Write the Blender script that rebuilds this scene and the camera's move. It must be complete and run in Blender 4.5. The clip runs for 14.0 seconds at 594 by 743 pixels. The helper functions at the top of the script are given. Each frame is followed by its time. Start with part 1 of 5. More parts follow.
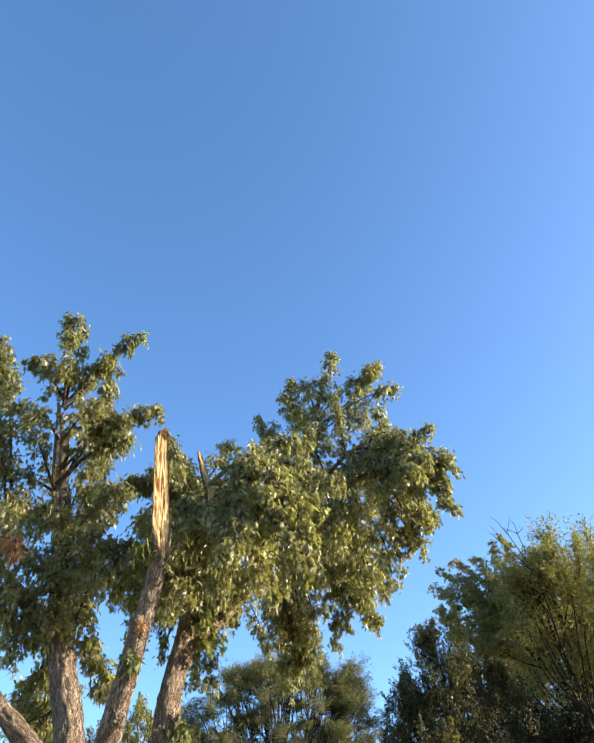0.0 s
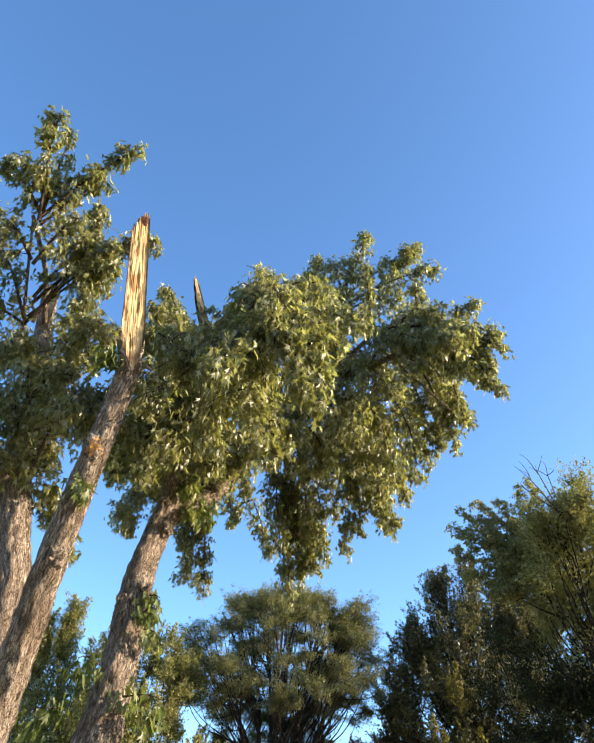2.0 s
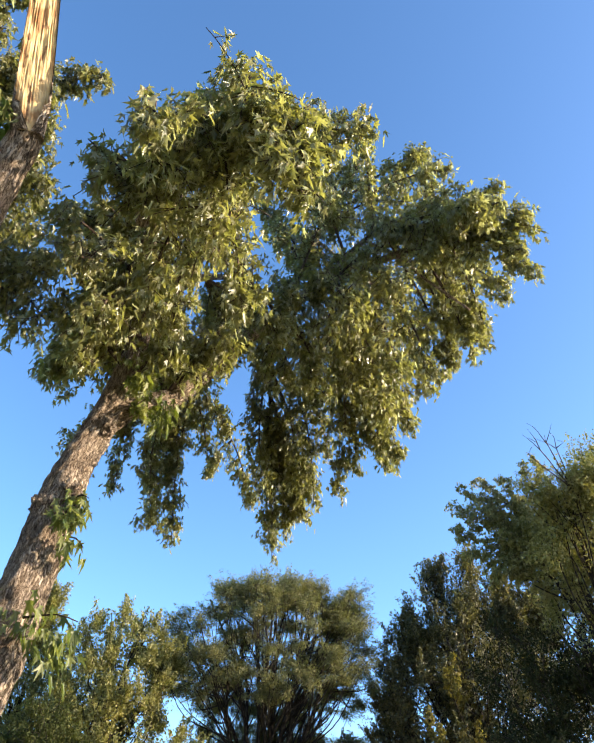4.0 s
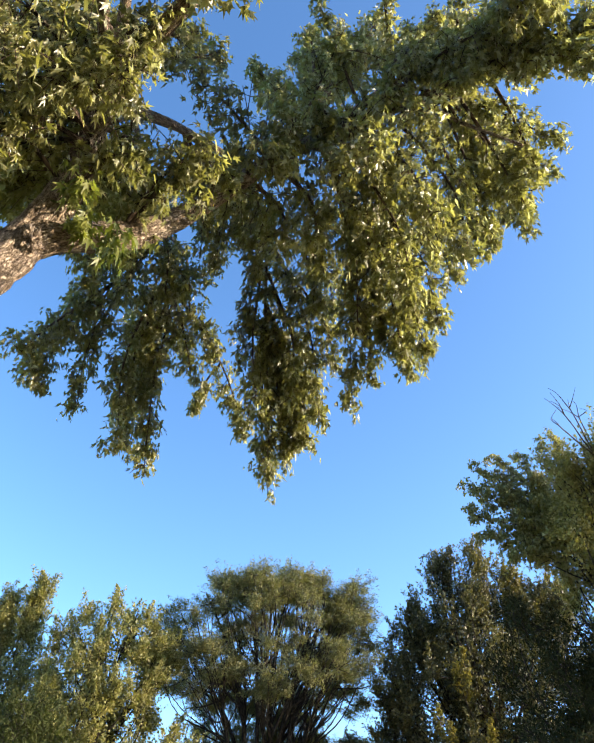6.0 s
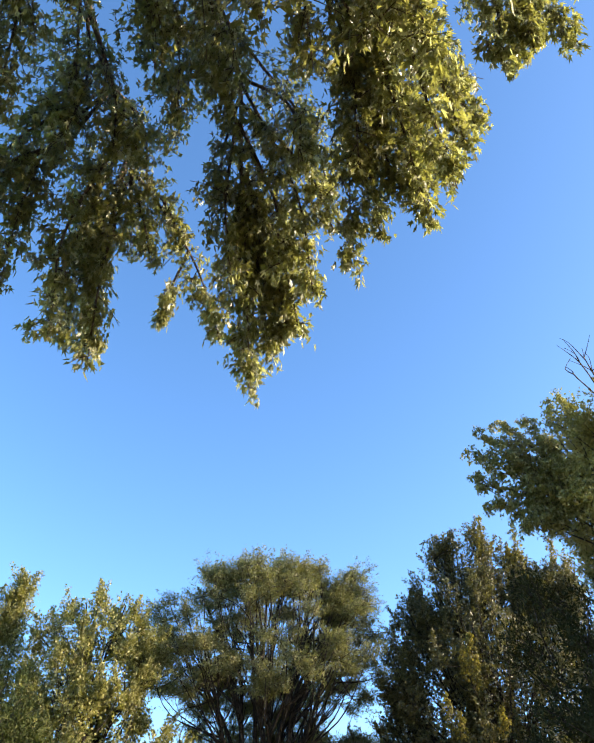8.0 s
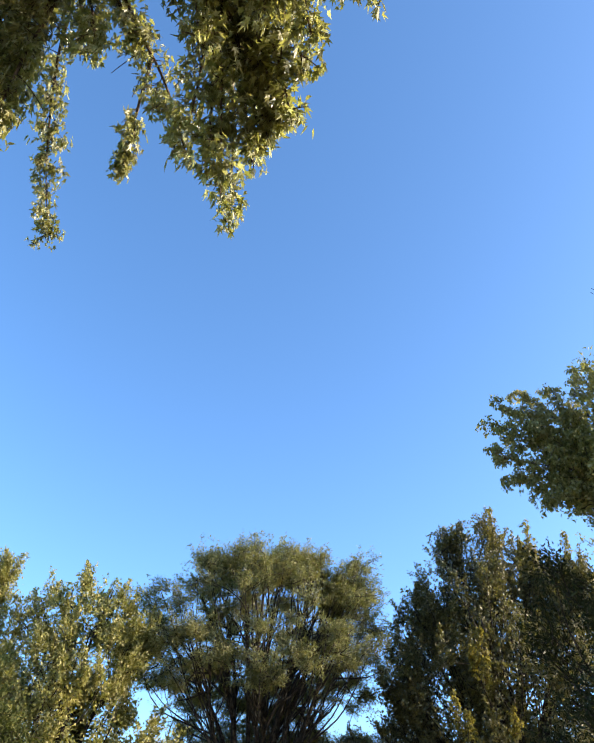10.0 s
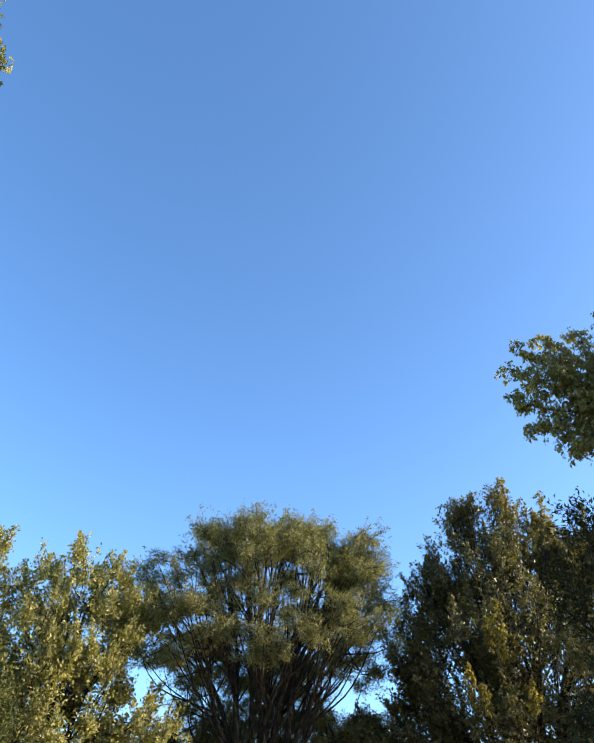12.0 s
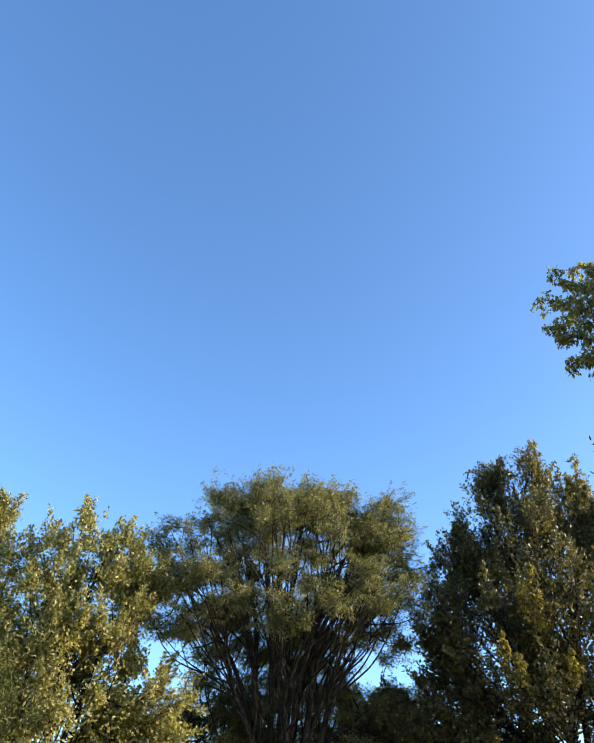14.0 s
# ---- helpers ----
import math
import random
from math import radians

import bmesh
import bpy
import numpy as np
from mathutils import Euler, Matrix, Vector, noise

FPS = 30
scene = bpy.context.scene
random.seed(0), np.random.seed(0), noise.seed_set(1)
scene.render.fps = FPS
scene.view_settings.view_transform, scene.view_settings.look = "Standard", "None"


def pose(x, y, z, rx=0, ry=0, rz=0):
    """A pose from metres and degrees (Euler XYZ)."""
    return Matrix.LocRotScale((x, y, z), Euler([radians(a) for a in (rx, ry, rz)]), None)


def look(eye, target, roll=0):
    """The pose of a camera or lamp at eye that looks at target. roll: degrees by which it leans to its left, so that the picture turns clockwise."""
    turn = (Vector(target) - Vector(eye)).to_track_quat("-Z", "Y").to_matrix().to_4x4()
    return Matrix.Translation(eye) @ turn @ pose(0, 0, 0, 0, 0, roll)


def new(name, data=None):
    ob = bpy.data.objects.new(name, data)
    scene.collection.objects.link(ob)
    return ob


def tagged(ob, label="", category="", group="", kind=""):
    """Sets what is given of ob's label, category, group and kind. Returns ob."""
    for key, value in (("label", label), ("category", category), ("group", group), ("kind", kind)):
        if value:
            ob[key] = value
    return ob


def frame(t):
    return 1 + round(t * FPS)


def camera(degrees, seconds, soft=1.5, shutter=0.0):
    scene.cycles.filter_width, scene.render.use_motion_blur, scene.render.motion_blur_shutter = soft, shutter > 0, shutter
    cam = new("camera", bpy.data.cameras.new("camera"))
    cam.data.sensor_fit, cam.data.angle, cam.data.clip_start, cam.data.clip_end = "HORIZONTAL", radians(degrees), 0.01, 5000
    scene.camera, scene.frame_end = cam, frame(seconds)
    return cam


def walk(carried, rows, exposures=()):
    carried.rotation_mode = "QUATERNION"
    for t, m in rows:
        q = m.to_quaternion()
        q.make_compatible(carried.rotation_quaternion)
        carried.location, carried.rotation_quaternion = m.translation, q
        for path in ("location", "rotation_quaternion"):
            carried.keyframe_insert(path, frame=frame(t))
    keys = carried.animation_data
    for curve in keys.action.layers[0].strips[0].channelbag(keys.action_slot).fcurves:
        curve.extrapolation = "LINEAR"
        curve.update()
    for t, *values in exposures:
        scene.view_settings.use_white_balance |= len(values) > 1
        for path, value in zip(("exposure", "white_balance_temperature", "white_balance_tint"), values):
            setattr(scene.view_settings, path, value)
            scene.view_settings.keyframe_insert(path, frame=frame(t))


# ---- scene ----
cam = camera(48.9, 14.0, soft=1.6)
PATH = [
    (0, (0.009, 0.269, 1.684), (0.066, 1.761, 3.015), -3.2),
    (0.5, (0.056, 0.738, 1.683), (0.052, 2.311, 2.919), 0.8),
    (1, (0.061, 1.198, 1.683), (0.036, 2.755, 2.937), 2.4),
    (1.5, (0.113, 1.715, 1.665), (0.075, 3.283, 2.906), 3.3),
    (2, (0.148, 2.221, 1.656), (0.12, 3.806, 2.875), 3.1),
    (2.5, (0.161, 2.695, 1.679), (0.15, 4.287, 2.89), 3.0),
    (2.7, (0.201, 2.881, 1.668), (0.193, 4.475, 2.876), 3.2),
    (4.8, (0.312, 4.903, 1.633), (0.295, 6.481, 2.862), 3.5),
    (5, (0.312, 5.105, 1.644), (0.294, 6.682, 2.874), 3.5),
    (5.5, (0.344, 5.599, 1.625), (0.329, 7.173, 2.859), 3.7),
    (6, (0.345, 6.105, 1.633), (0.329, 7.679, 2.866), 3.4),
    (6.5, (0.328, 6.603, 1.652), (0.336, 8.176, 2.887), 2.0),
    (7, (0.372, 7.102, 1.639), (0.395, 8.669, 2.881), 1.3),
    (7.5, (0.383, 7.59, 1.622), (0.403, 9.156, 2.867), 1.1),
    (8, (0.408, 8.078, 1.644), (0.421, 9.643, 2.889), 1.1),
    (8.5, (0.462, 8.59, 1.681), (0.466, 10.157, 2.923), 1.6),
    (9, (0.428, 9.096, 1.69), (0.434, 10.665, 2.93), 1.8),
    (9.2, (0.462, 9.317, 1.69), (0.458, 10.879, 2.94), 2.2),
    (11.3, (0.603, 11.386, 1.598), (0.603, 12.939, 2.859), 3.0),
    (11.5, (0.581, 11.582, 1.606), (0.575, 13.137, 2.865), 2.8),
    (12, (0.585, 12.039, 1.608), (0.574, 13.61, 2.846), 2.3),
    (12.5, (0.591, 12.505, 1.614), (0.571, 14.091, 2.833), 2.0),
    (13, (0.627, 12.975, 1.608), (0.59, 14.568, 2.817), 2.0),
    (13.5, (0.725, 13.464, 1.588), (0.665, 15.06, 2.792), 2.3),
    (14, (0.775, 13.974, 1.635), (0.7, 15.57, 2.838), 2.7),
]
walk(cam, [(t, look(eye, target, roll)) for t, eye, target, roll in PATH],
     [(0, 1.92), (1, 1.94), (2.5, 1.96), (5, 2.05), (8.5, 2.09), (10.5, 2.05), (11.5, 2.0), (12.5, 1.97), (14, 1.96)])

# ---- light ----
SUN_AZ, SUN_EL = 93.0, 17.0    # degrees clockwise from +y, degrees above the horizon
world = bpy.data.worlds.new("sky")
scene.world = world
world.use_nodes = True
wn = world.node_tree.nodes
sky = wn.new("ShaderNodeTexSky")
sky.sky_type = "NISHITA"
sky.sun_disc = False
sky.sun_elevation, sky.sun_rotation = radians(SUN_EL), radians(SUN_AZ)
sky.altitude, sky.air_density, sky.dust_density, sky.ozone_density = 200.0, 0.7, 1.0, 2.5
wn["Background"].inputs["Strength"].default_value = 0.13
vivid = wn.new("ShaderNodeHueSaturation")
vivid.inputs["Hue"].default_value, vivid.inputs["Saturation"].default_value = 0.4985, 1.11
world.node_tree.links.new(sky.outputs["Color"], vivid.inputs["Color"])
world.node_tree.links.new(vivid.outputs["Color"], wn["Background"].inputs["Color"])
sun = new("sun", bpy.data.lights.new("sun", "SUN"))
sun.data.energy, sun.data.angle, sun.data.color = 3.4, radians(0.55), (1.0, 0.84, 0.62)
toward = Vector((math.sin(radians(SUN_AZ)) * math.cos(radians(SUN_EL)), math.cos(radians(SUN_AZ)) * math.cos(radians(SUN_EL)), math.sin(radians(SUN_EL))))
sun.matrix_world = look(toward * 60, (0, 0, 0))


# ---- materials ----
def shader(name):
    m = bpy.data.materials.new(name)
    m.use_nodes = True
    return m, m.node_tree.nodes, m.node_tree.links, m.node_tree.nodes["Principled BSDF"]


def ramp(nodes, stops):
    node = nodes.new("ShaderNodeValToRGB")
    e = node.color_ramp.elements
    while len(e) < len(stops):
        e.new(0.5)
    for el, (at, col) in zip(e, stops):
        el.position, el.color = at, (*col, 1)
    return node


def leaf_material(name, stops, patch, patch_scale, patch_from, glow=0.35, rough=0.5, single=False, gloss=0.2, through_tint=(1.15, 1.25, 0.5)):
    """Leaves: every leaf its own tone, with patches of a second tone through the crown, and light through the blade."""
    m, n, l, bsdf = shader(name)
    geo = n.new("ShaderNodeNewGeometry")
    tone = ramp(n, stops)
    own = n.new("ShaderNodeObjectInfo") if single else geo
    l.new(own.outputs["Random" if single else "Random Per Island"], tone.inputs["Fac"])
    co = n.new("ShaderNodeTexCoord")
    tex = n.new("ShaderNodeTexNoise")
    tex.inputs["Scale"].default_value, tex.inputs["Detail"].default_value = patch_scale, 3.0
    l.new(co.outputs["Object"], tex.inputs["Vector"])
    where = ramp(n, [(patch_from, (0, 0, 0)), (patch_from + 0.16, (0.8, 0.8, 0.8))])
    l.new(tex.outputs["Fac"], where.inputs["Fac"])
    mix = n.new("ShaderNodeMixRGB")
    mix.inputs["Color2"].default_value = (*patch, 1)
    l.new(where.outputs["Color"], mix.inputs["Fac"])
    l.new(tone.outputs["Color"], mix.inputs["Color1"])
    fine = n.new("ShaderNodeTexNoise")
    fine.inputs["Scale"].default_value = 60.0
    l.new(co.outputs["Object"], fine.inputs["Vector"])
    bump = n.new("ShaderNodeBump")
    bump.inputs["Strength"].default_value, bump.inputs["Distance"].default_value = 0.35, 0.01
    l.new(fine.outputs["Fac"], bump.inputs["Height"])
    bsdf.inputs["Roughness"].default_value = rough
    bsdf.inputs["Specular IOR Level"].default_value = gloss
    l.new(mix.outputs["Color"], bsdf.inputs["Base Color"])
    l.new(bump.outputs["Normal"], bsdf.inputs["Normal"])
    thin = n.new("ShaderNodeBsdfTranslucent")
    warm = n.new("ShaderNodeMixRGB")
    warm.blend_type = "MULTIPLY"
    warm.inputs["Fac"].default_value = 1.0
    warm.inputs["Color2"].default_value = (*through_tint, 1)
    l.new(mix.outputs["Color"], warm.inputs["Color1"])
    l.new(warm.outputs["Color"], thin.inputs["Color"])
    both = n.new("ShaderNodeMixShader")
    both.inputs["Fac"].default_value = glow
    l.new(bsdf.outputs["BSDF"], both.inputs[1])
    l.new(thin.outputs["BSDF"], both.inputs[2])
    l.new(both.outputs["Shader"], n["Material Output"].inputs["Surface"])
    return m


def bark_material(name, dark, pale, ridge=22.0, depth=0.02, stained=0.66):
    """Bark: long plates parted by dark furrows that run along the stem (its own grain coordinates), each plate of its own tone, with stains."""
    m, n, l, bsdf = shader(name)
    at = n.new("ShaderNodeAttribute")
    at.attribute_name = "grain"
    plates = n.new("ShaderNodeTexNoise")
    plates.inputs["Scale"].default_value, plates.inputs["Detail"].default_value, plates.inputs["Roughness"].default_value = ridge * 1.4, 6.0, 0.7
    long = n.new("ShaderNodeVectorMath")
    long.operation = "MULTIPLY"
    long.inputs[1].default_value = (1.0, 1.0, 0.75)
    l.new(at.outputs["Vector"], long.inputs[0])
    l.new(long.outputs["Vector"], plates.inputs["Vector"])
    warp = n.new("ShaderNodeMixRGB")
    warp.blend_type = "LINEAR_LIGHT"
    warp.inputs["Fac"].default_value = 0.04
    l.new(long.outputs["Vector"], warp.inputs["Color1"])
    l.new(plates.outputs["Color"], warp.inputs["Color2"])
    cells, each = n.new("ShaderNodeTexVoronoi"), n.new("ShaderNodeTexVoronoi")
    cells.feature = "DISTANCE_TO_EDGE"
    for v in (cells, each):
        v.inputs["Scale"].default_value = ridge * 2.2
        l.new(warp.outputs["Color"], v.inputs["Vector"])
    co = n.new("ShaderNodeTexCoord")
    stain = n.new("ShaderNodeTexNoise")
    stain.inputs["Scale"].default_value, stain.inputs["Detail"].default_value = 3.5, 6.0
    l.new(co.outputs["Object"], stain.inputs["Vector"])
    tone = ramp(n, [(0.32, dark), (0.44, tuple(0.35 * a + 0.65 * b for a, b in zip(dark, pale))), (0.59, pale)])
    l.new(plates.outputs["Fac"], tone.inputs["Fac"])
    crack = ramp(n, [(0.0, (0.12, 0.09, 0.075)), (0.035, (0.36, 0.30, 0.26)), (0.11, (1, 1, 1))])
    l.new(cells.outputs["Distance"], crack.inputs["Fac"])
    own = ramp(n, [(0.2, (0.72, 0.68, 0.64)), (0.45, (0.95, 0.93, 0.91)), (1.0, (1.12, 1.1, 1.08))])
    l.new(each.outputs["Color"], own.inputs["Fac"])
    dirty = ramp(n, [(0.36, (stained, stained * 0.94, stained * 0.88)), (0.54, (1, 1, 1))])
    l.new(stain.outputs["Fac"], dirty.inputs["Fac"])
    last = tone
    for more in (crack, own, dirty):
        mul = n.new("ShaderNodeMixRGB")
        mul.blend_type = "MULTIPLY"
        mul.inputs["Fac"].default_value = 1.0
        l.new(last.outputs["Color"], mul.inputs["Color1"])
        l.new(more.outputs["Color"], mul.inputs["Color2"])
        last = mul
    low = n.new("ShaderNodeMath")
    low.operation = "MINIMUM"
    low.inputs[1].default_value = 0.18
    l.new(cells.outputs["Distance"], low.inputs[0])
    add = n.new("ShaderNodeMath")
    add.operation = "MULTIPLY_ADD"
    add.inputs[1].default_value = 5.0
    l.new(low.outputs["Value"], add.inputs[0])
    l.new(plates.outputs["Fac"], add.inputs[2])
    bump = n.new("ShaderNodeBump")
    bump.inputs["Strength"].default_value, bump.inputs["Distance"].default_value = 1.0, depth * 1.3
    l.new(add.outputs["Value"], bump.inputs["Height"])
    bsdf.inputs["Roughness"].default_value = 0.9
    bsdf.inputs["Specular IOR Level"].default_value = 0.2
    l.new(last.outputs["Color"], bsdf.inputs["Base Color"])
    l.new(bump.outputs["Normal"], bsdf.inputs["Normal"])
    return m


def torn_wood_material(name, shade, pale, fleck):
    """Freshly torn wood: long fibres, a few dark slivers and bruised patches."""
    m, n, l, bsdf = shader(name)
    at = n.new("ShaderNodeAttribute")
    at.attribute_name = "grain"
    fibre, sliver, bruise = (n.new("ShaderNodeTexNoise") for _ in range(3))
    for node, scale, detail in ((fibre, 36.0, 6.0), (sliver, 17.0, 4.0), (bruise, 11.0, 5.0)):
        node.inputs["Scale"].default_value, node.inputs["Detail"].default_value = scale, detail
        l.new(at.outputs["Vector"], node.inputs["Vector"])
    tone = ramp(n, [(0.3, shade), (0.62, pale)])
    l.new(fibre.outputs["Fac"], tone.inputs["Fac"])
    cut = ramp(n, [(0.0, (1, 1, 1)), (0.585, (1, 1, 1)), (0.63, fleck)])
    l.new(sliver.outputs["Fac"], cut.inputs["Fac"])
    old = ramp(n, [(0.40, (0.62, 0.46, 0.34)), (0.50, (1, 1, 1))])
    l.new(bruise.outputs["Fac"], old.inputs["Fac"])
    last = tone
    for more in (cut, old):
        mul = n.new("ShaderNodeMixRGB")
        mul.blend_type = "MULTIPLY"
        mul.inputs["Fac"].default_value = 1.0
        l.new(last.outputs["Color"], mul.inputs["Color1"])
        l.new(more.outputs["Color"], mul.inputs["Color2"])
        last = mul
    bump = n.new("ShaderNodeBump")
    bump.inputs["Strength"].default_value, bump.inputs["Distance"].default_value = 0.7, 0.008
    l.new(fibre.outputs["Fac"], bump.inputs["Height"])
    bsdf.inputs["Roughness"].default_value = 0.75
    l.new(last.outputs["Color"], bsdf.inputs["Base Color"])
    l.new(bump.outputs["Normal"], bsdf.inputs["Normal"])
    return m


def ground_material():
    m, n, l, bsdf = shader("dry_grass")
    co = n.new("ShaderNodeTexCoord")
    big, small = n.new("ShaderNodeTexNoise"), n.new("ShaderNodeTexNoise")
    big.inputs["Scale"].default_value, small.inputs["Scale"].default_value = 0.15, 14.0
    small.inputs["Detail"].default_value = 8.0
    l.new(co.outputs["Object"], big.inputs["Vector"])
    l.new(co.outputs["Object"], small.inputs["Vector"])
    a = ramp(n, [(0.3, (0.27, 0.245, 0.11)), (0.7, (0.42, 0.36, 0.18))])
    b = ramp(n, [(0.3, (0.5, 0.5, 0.5)), (0.7, (1.2, 1.15, 1.0))])
    l.new(big.outputs["Fac"], a.inputs["Fac"])
    l.new(small.outputs["Fac"], b.inputs["Fac"])
    mix = n.new("ShaderNodeMixRGB")
    mix.blend_type = "MULTIPLY"
    mix.inputs["Fac"].default_value = 1.0
    l.new(a.outputs["Color"], mix.inputs["Color1"])
    l.new(b.outputs["Color"], mix.inputs["Color2"])
    bump = n.new("ShaderNodeBump")
    bump.inputs["Distance"].default_value = 0.05
    l.new(small.outputs["Fac"], bump.inputs["Height"])
    l.new(mix.outputs["Color"], bsdf.inputs["Base Color"])
    l.new(bump.outputs["Normal"], bsdf.inputs["Normal"])
    bsdf.inputs["Roughness"].default_value = 0.95
    return m


MAPLE_TONES = [(0.0, (0.136, 0.136, 0.046)), (0.45, (0.22, 0.206, 0.076)), (0.74, (0.282, 0.26, 0.108)), (0.86, (0.345, 0.33, 0.205)), (1.0, (0.44, 0.43, 0.33))]
MAPLE_LEAF = leaf_material("silver_maple_leaf", MAPLE_TONES, (0.222, 0.218, 0.068), 0.9, 0.57, 0.58, 0.30, gloss=0.8, through_tint=(1.07, 1.14, 0.6))
MAPLE_SINGLE = leaf_material("silver_maple_single_leaf", MAPLE_TONES, (0.222, 0.218, 0.068), 0.9, 0.57, 0.58, 0.30, single=True, gloss=0.8, through_tint=(1.07, 1.14, 0.6))
FRESH_LEAF = leaf_material("fresh_maple_leaf", [(0.0, (0.07, 0.09, 0.021)), (0.6, (0.12, 0.138, 0.034)), (1.0, (0.20, 0.205, 0.075))], (0.18, 0.18, 0.035), 1.5, 0.58, 0.5, 0.42, gloss=0.5)
DEAD_LEAF = leaf_material("withered_leaf", [(0.0, (0.22, 0.10, 0.045)), (0.6, (0.40, 0.20, 0.10)), (1.0, (0.52, 0.33, 0.18))], (0.34, 0.17, 0.07), 0.9, 0.6, 0.35)
LOCUST_LEAF = leaf_material("locust_leaf", [(0.0, (0.09, 0.093, 0.042)), (0.6, (0.158, 0.153, 0.073)), (1.0, (0.25, 0.228, 0.125))], (0.20, 0.17, 0.068), 0.4, 0.54, 0.4)
POPLAR_LEAF = leaf_material("poplar_leaf", [(0.0, (0.112, 0.112, 0.036)), (0.5, (0.232, 0.214, 0.076)), (1.0, (0.385, 0.342, 0.168))], (0.305, 0.265, 0.084), 0.5, 0.54, 0.42, gloss=0.3)
OAK_LEAF = leaf_material("oak_leaf", [(0.0, (0.05, 0.049, 0.018)), (0.6, (0.105, 0.092, 0.034)), (1.0, (0.19, 0.155, 0.066))], (0.22, 0.17, 0.045), 0.45, 0.66, 0.36, 0.42, gloss=0.5)
GOLD_LEAF = leaf_material("yellow_oak_leaf", [(0.0, (0.10, 0.086, 0.025)), (0.6, (0.21, 0.168, 0.04)), (1.0, (0.34, 0.275, 0.085))], (0.26, 0.195, 0.035), 0.9, 0.55, 0.45, 0.5, gloss=0.25)
BUSH_LEAF = leaf_material("bush_leaf", [(0.0, (0.035, 0.044, 0.013)), (0.6, (0.06, 0.069, 0.02)), (1.0, (0.09, 0.095, 0.034))], (0.07, 0.076, 0.019), 0.6, 0.6, 0.3, 0.7, gloss=0.15)
ASH_LEAF = leaf_material("ash_leaf", [(0.0, (0.118, 0.12, 0.043)), (0.6, (0.25, 0.23, 0.078)), (1.0, (0.37, 0.32, 0.165))], (0.29, 0.248, 0.115), 0.5, 0.48, 0.38)
# dark green taken down to near black: the cedar's shade is in these tones
SHADE_LEAF = leaf_material("shade_dark_cedar_spray", [(0.0, (0.017, 0.021, 0.009)), (0.6, (0.03, 0.034, 0.014)), (1.0, (0.05, 0.05, 0.022))], (0.042, 0.042, 0.016), 0.6, 0.6, 0.12, 0.9, gloss=0.1)
MAPLE_BARK = bark_material("maple_bark", (0.075, 0.054, 0.04), (0.49, 0.39, 0.295), 27.0, 0.02)
INNER_BARK = bark_material("inner_bark", (0.09, 0.032, 0.018), (0.21, 0.078, 0.042), 30.0, 0.006)
FAR_BARK = bark_material("grey_bark", (0.022, 0.018, 0.014), (0.07, 0.058, 0.046), 7.0, 0.04)
TWIG_BARK = bark_material("twig_bark", (0.05, 0.036, 0.026), (0.14, 0.10, 0.075), 14.0, 0.01)
SCAR_WOOD = torn_wood_material("orange_torn_wood", (0.34, 0.14, 0.035), (0.52, 0.26, 0.08), (0.45, 0.35, 0.3))
RAW_WOOD = torn_wood_material("splintered_wood", (0.40, 0.25, 0.10), (0.55, 0.38, 0.18), (0.36, 0.24, 0.16))


# ---- building helpers ----
def part(name, mesh, material, parent, label="", kind=""):
    ob = new(name, mesh)
    mesh.materials.append(material)
    ob.parent = parent
    return tagged(ob, label, kind=kind)


def thing(name, at, label, category, group=""):
    ob = new(name)
    ob.location = at
    ob.empty_display_size = 0.3
    return tagged(ob, label, category, group)


def curve_points(pts, step):
    """A smooth line through the given points, about one point every step metres."""
    p = [np.array(q, float) for q in pts]
    p = [2 * p[0] - p[1]] + p + [2 * p[-1] - p[-2]]
    out = []
    for a, b, c, d in zip(p, p[1:], p[2:], p[3:]):
        n = max(2, int(np.linalg.norm(c - b) / step))
        for k in range(n):
            t = k / n
            out.append(0.5 * (2 * b + (c - a) * t + (2 * a - 5 * b + 4 * c - d) * t * t + (3 * b - a - 3 * c + d) * t ** 3))
    return np.array(out + [p[-2]])


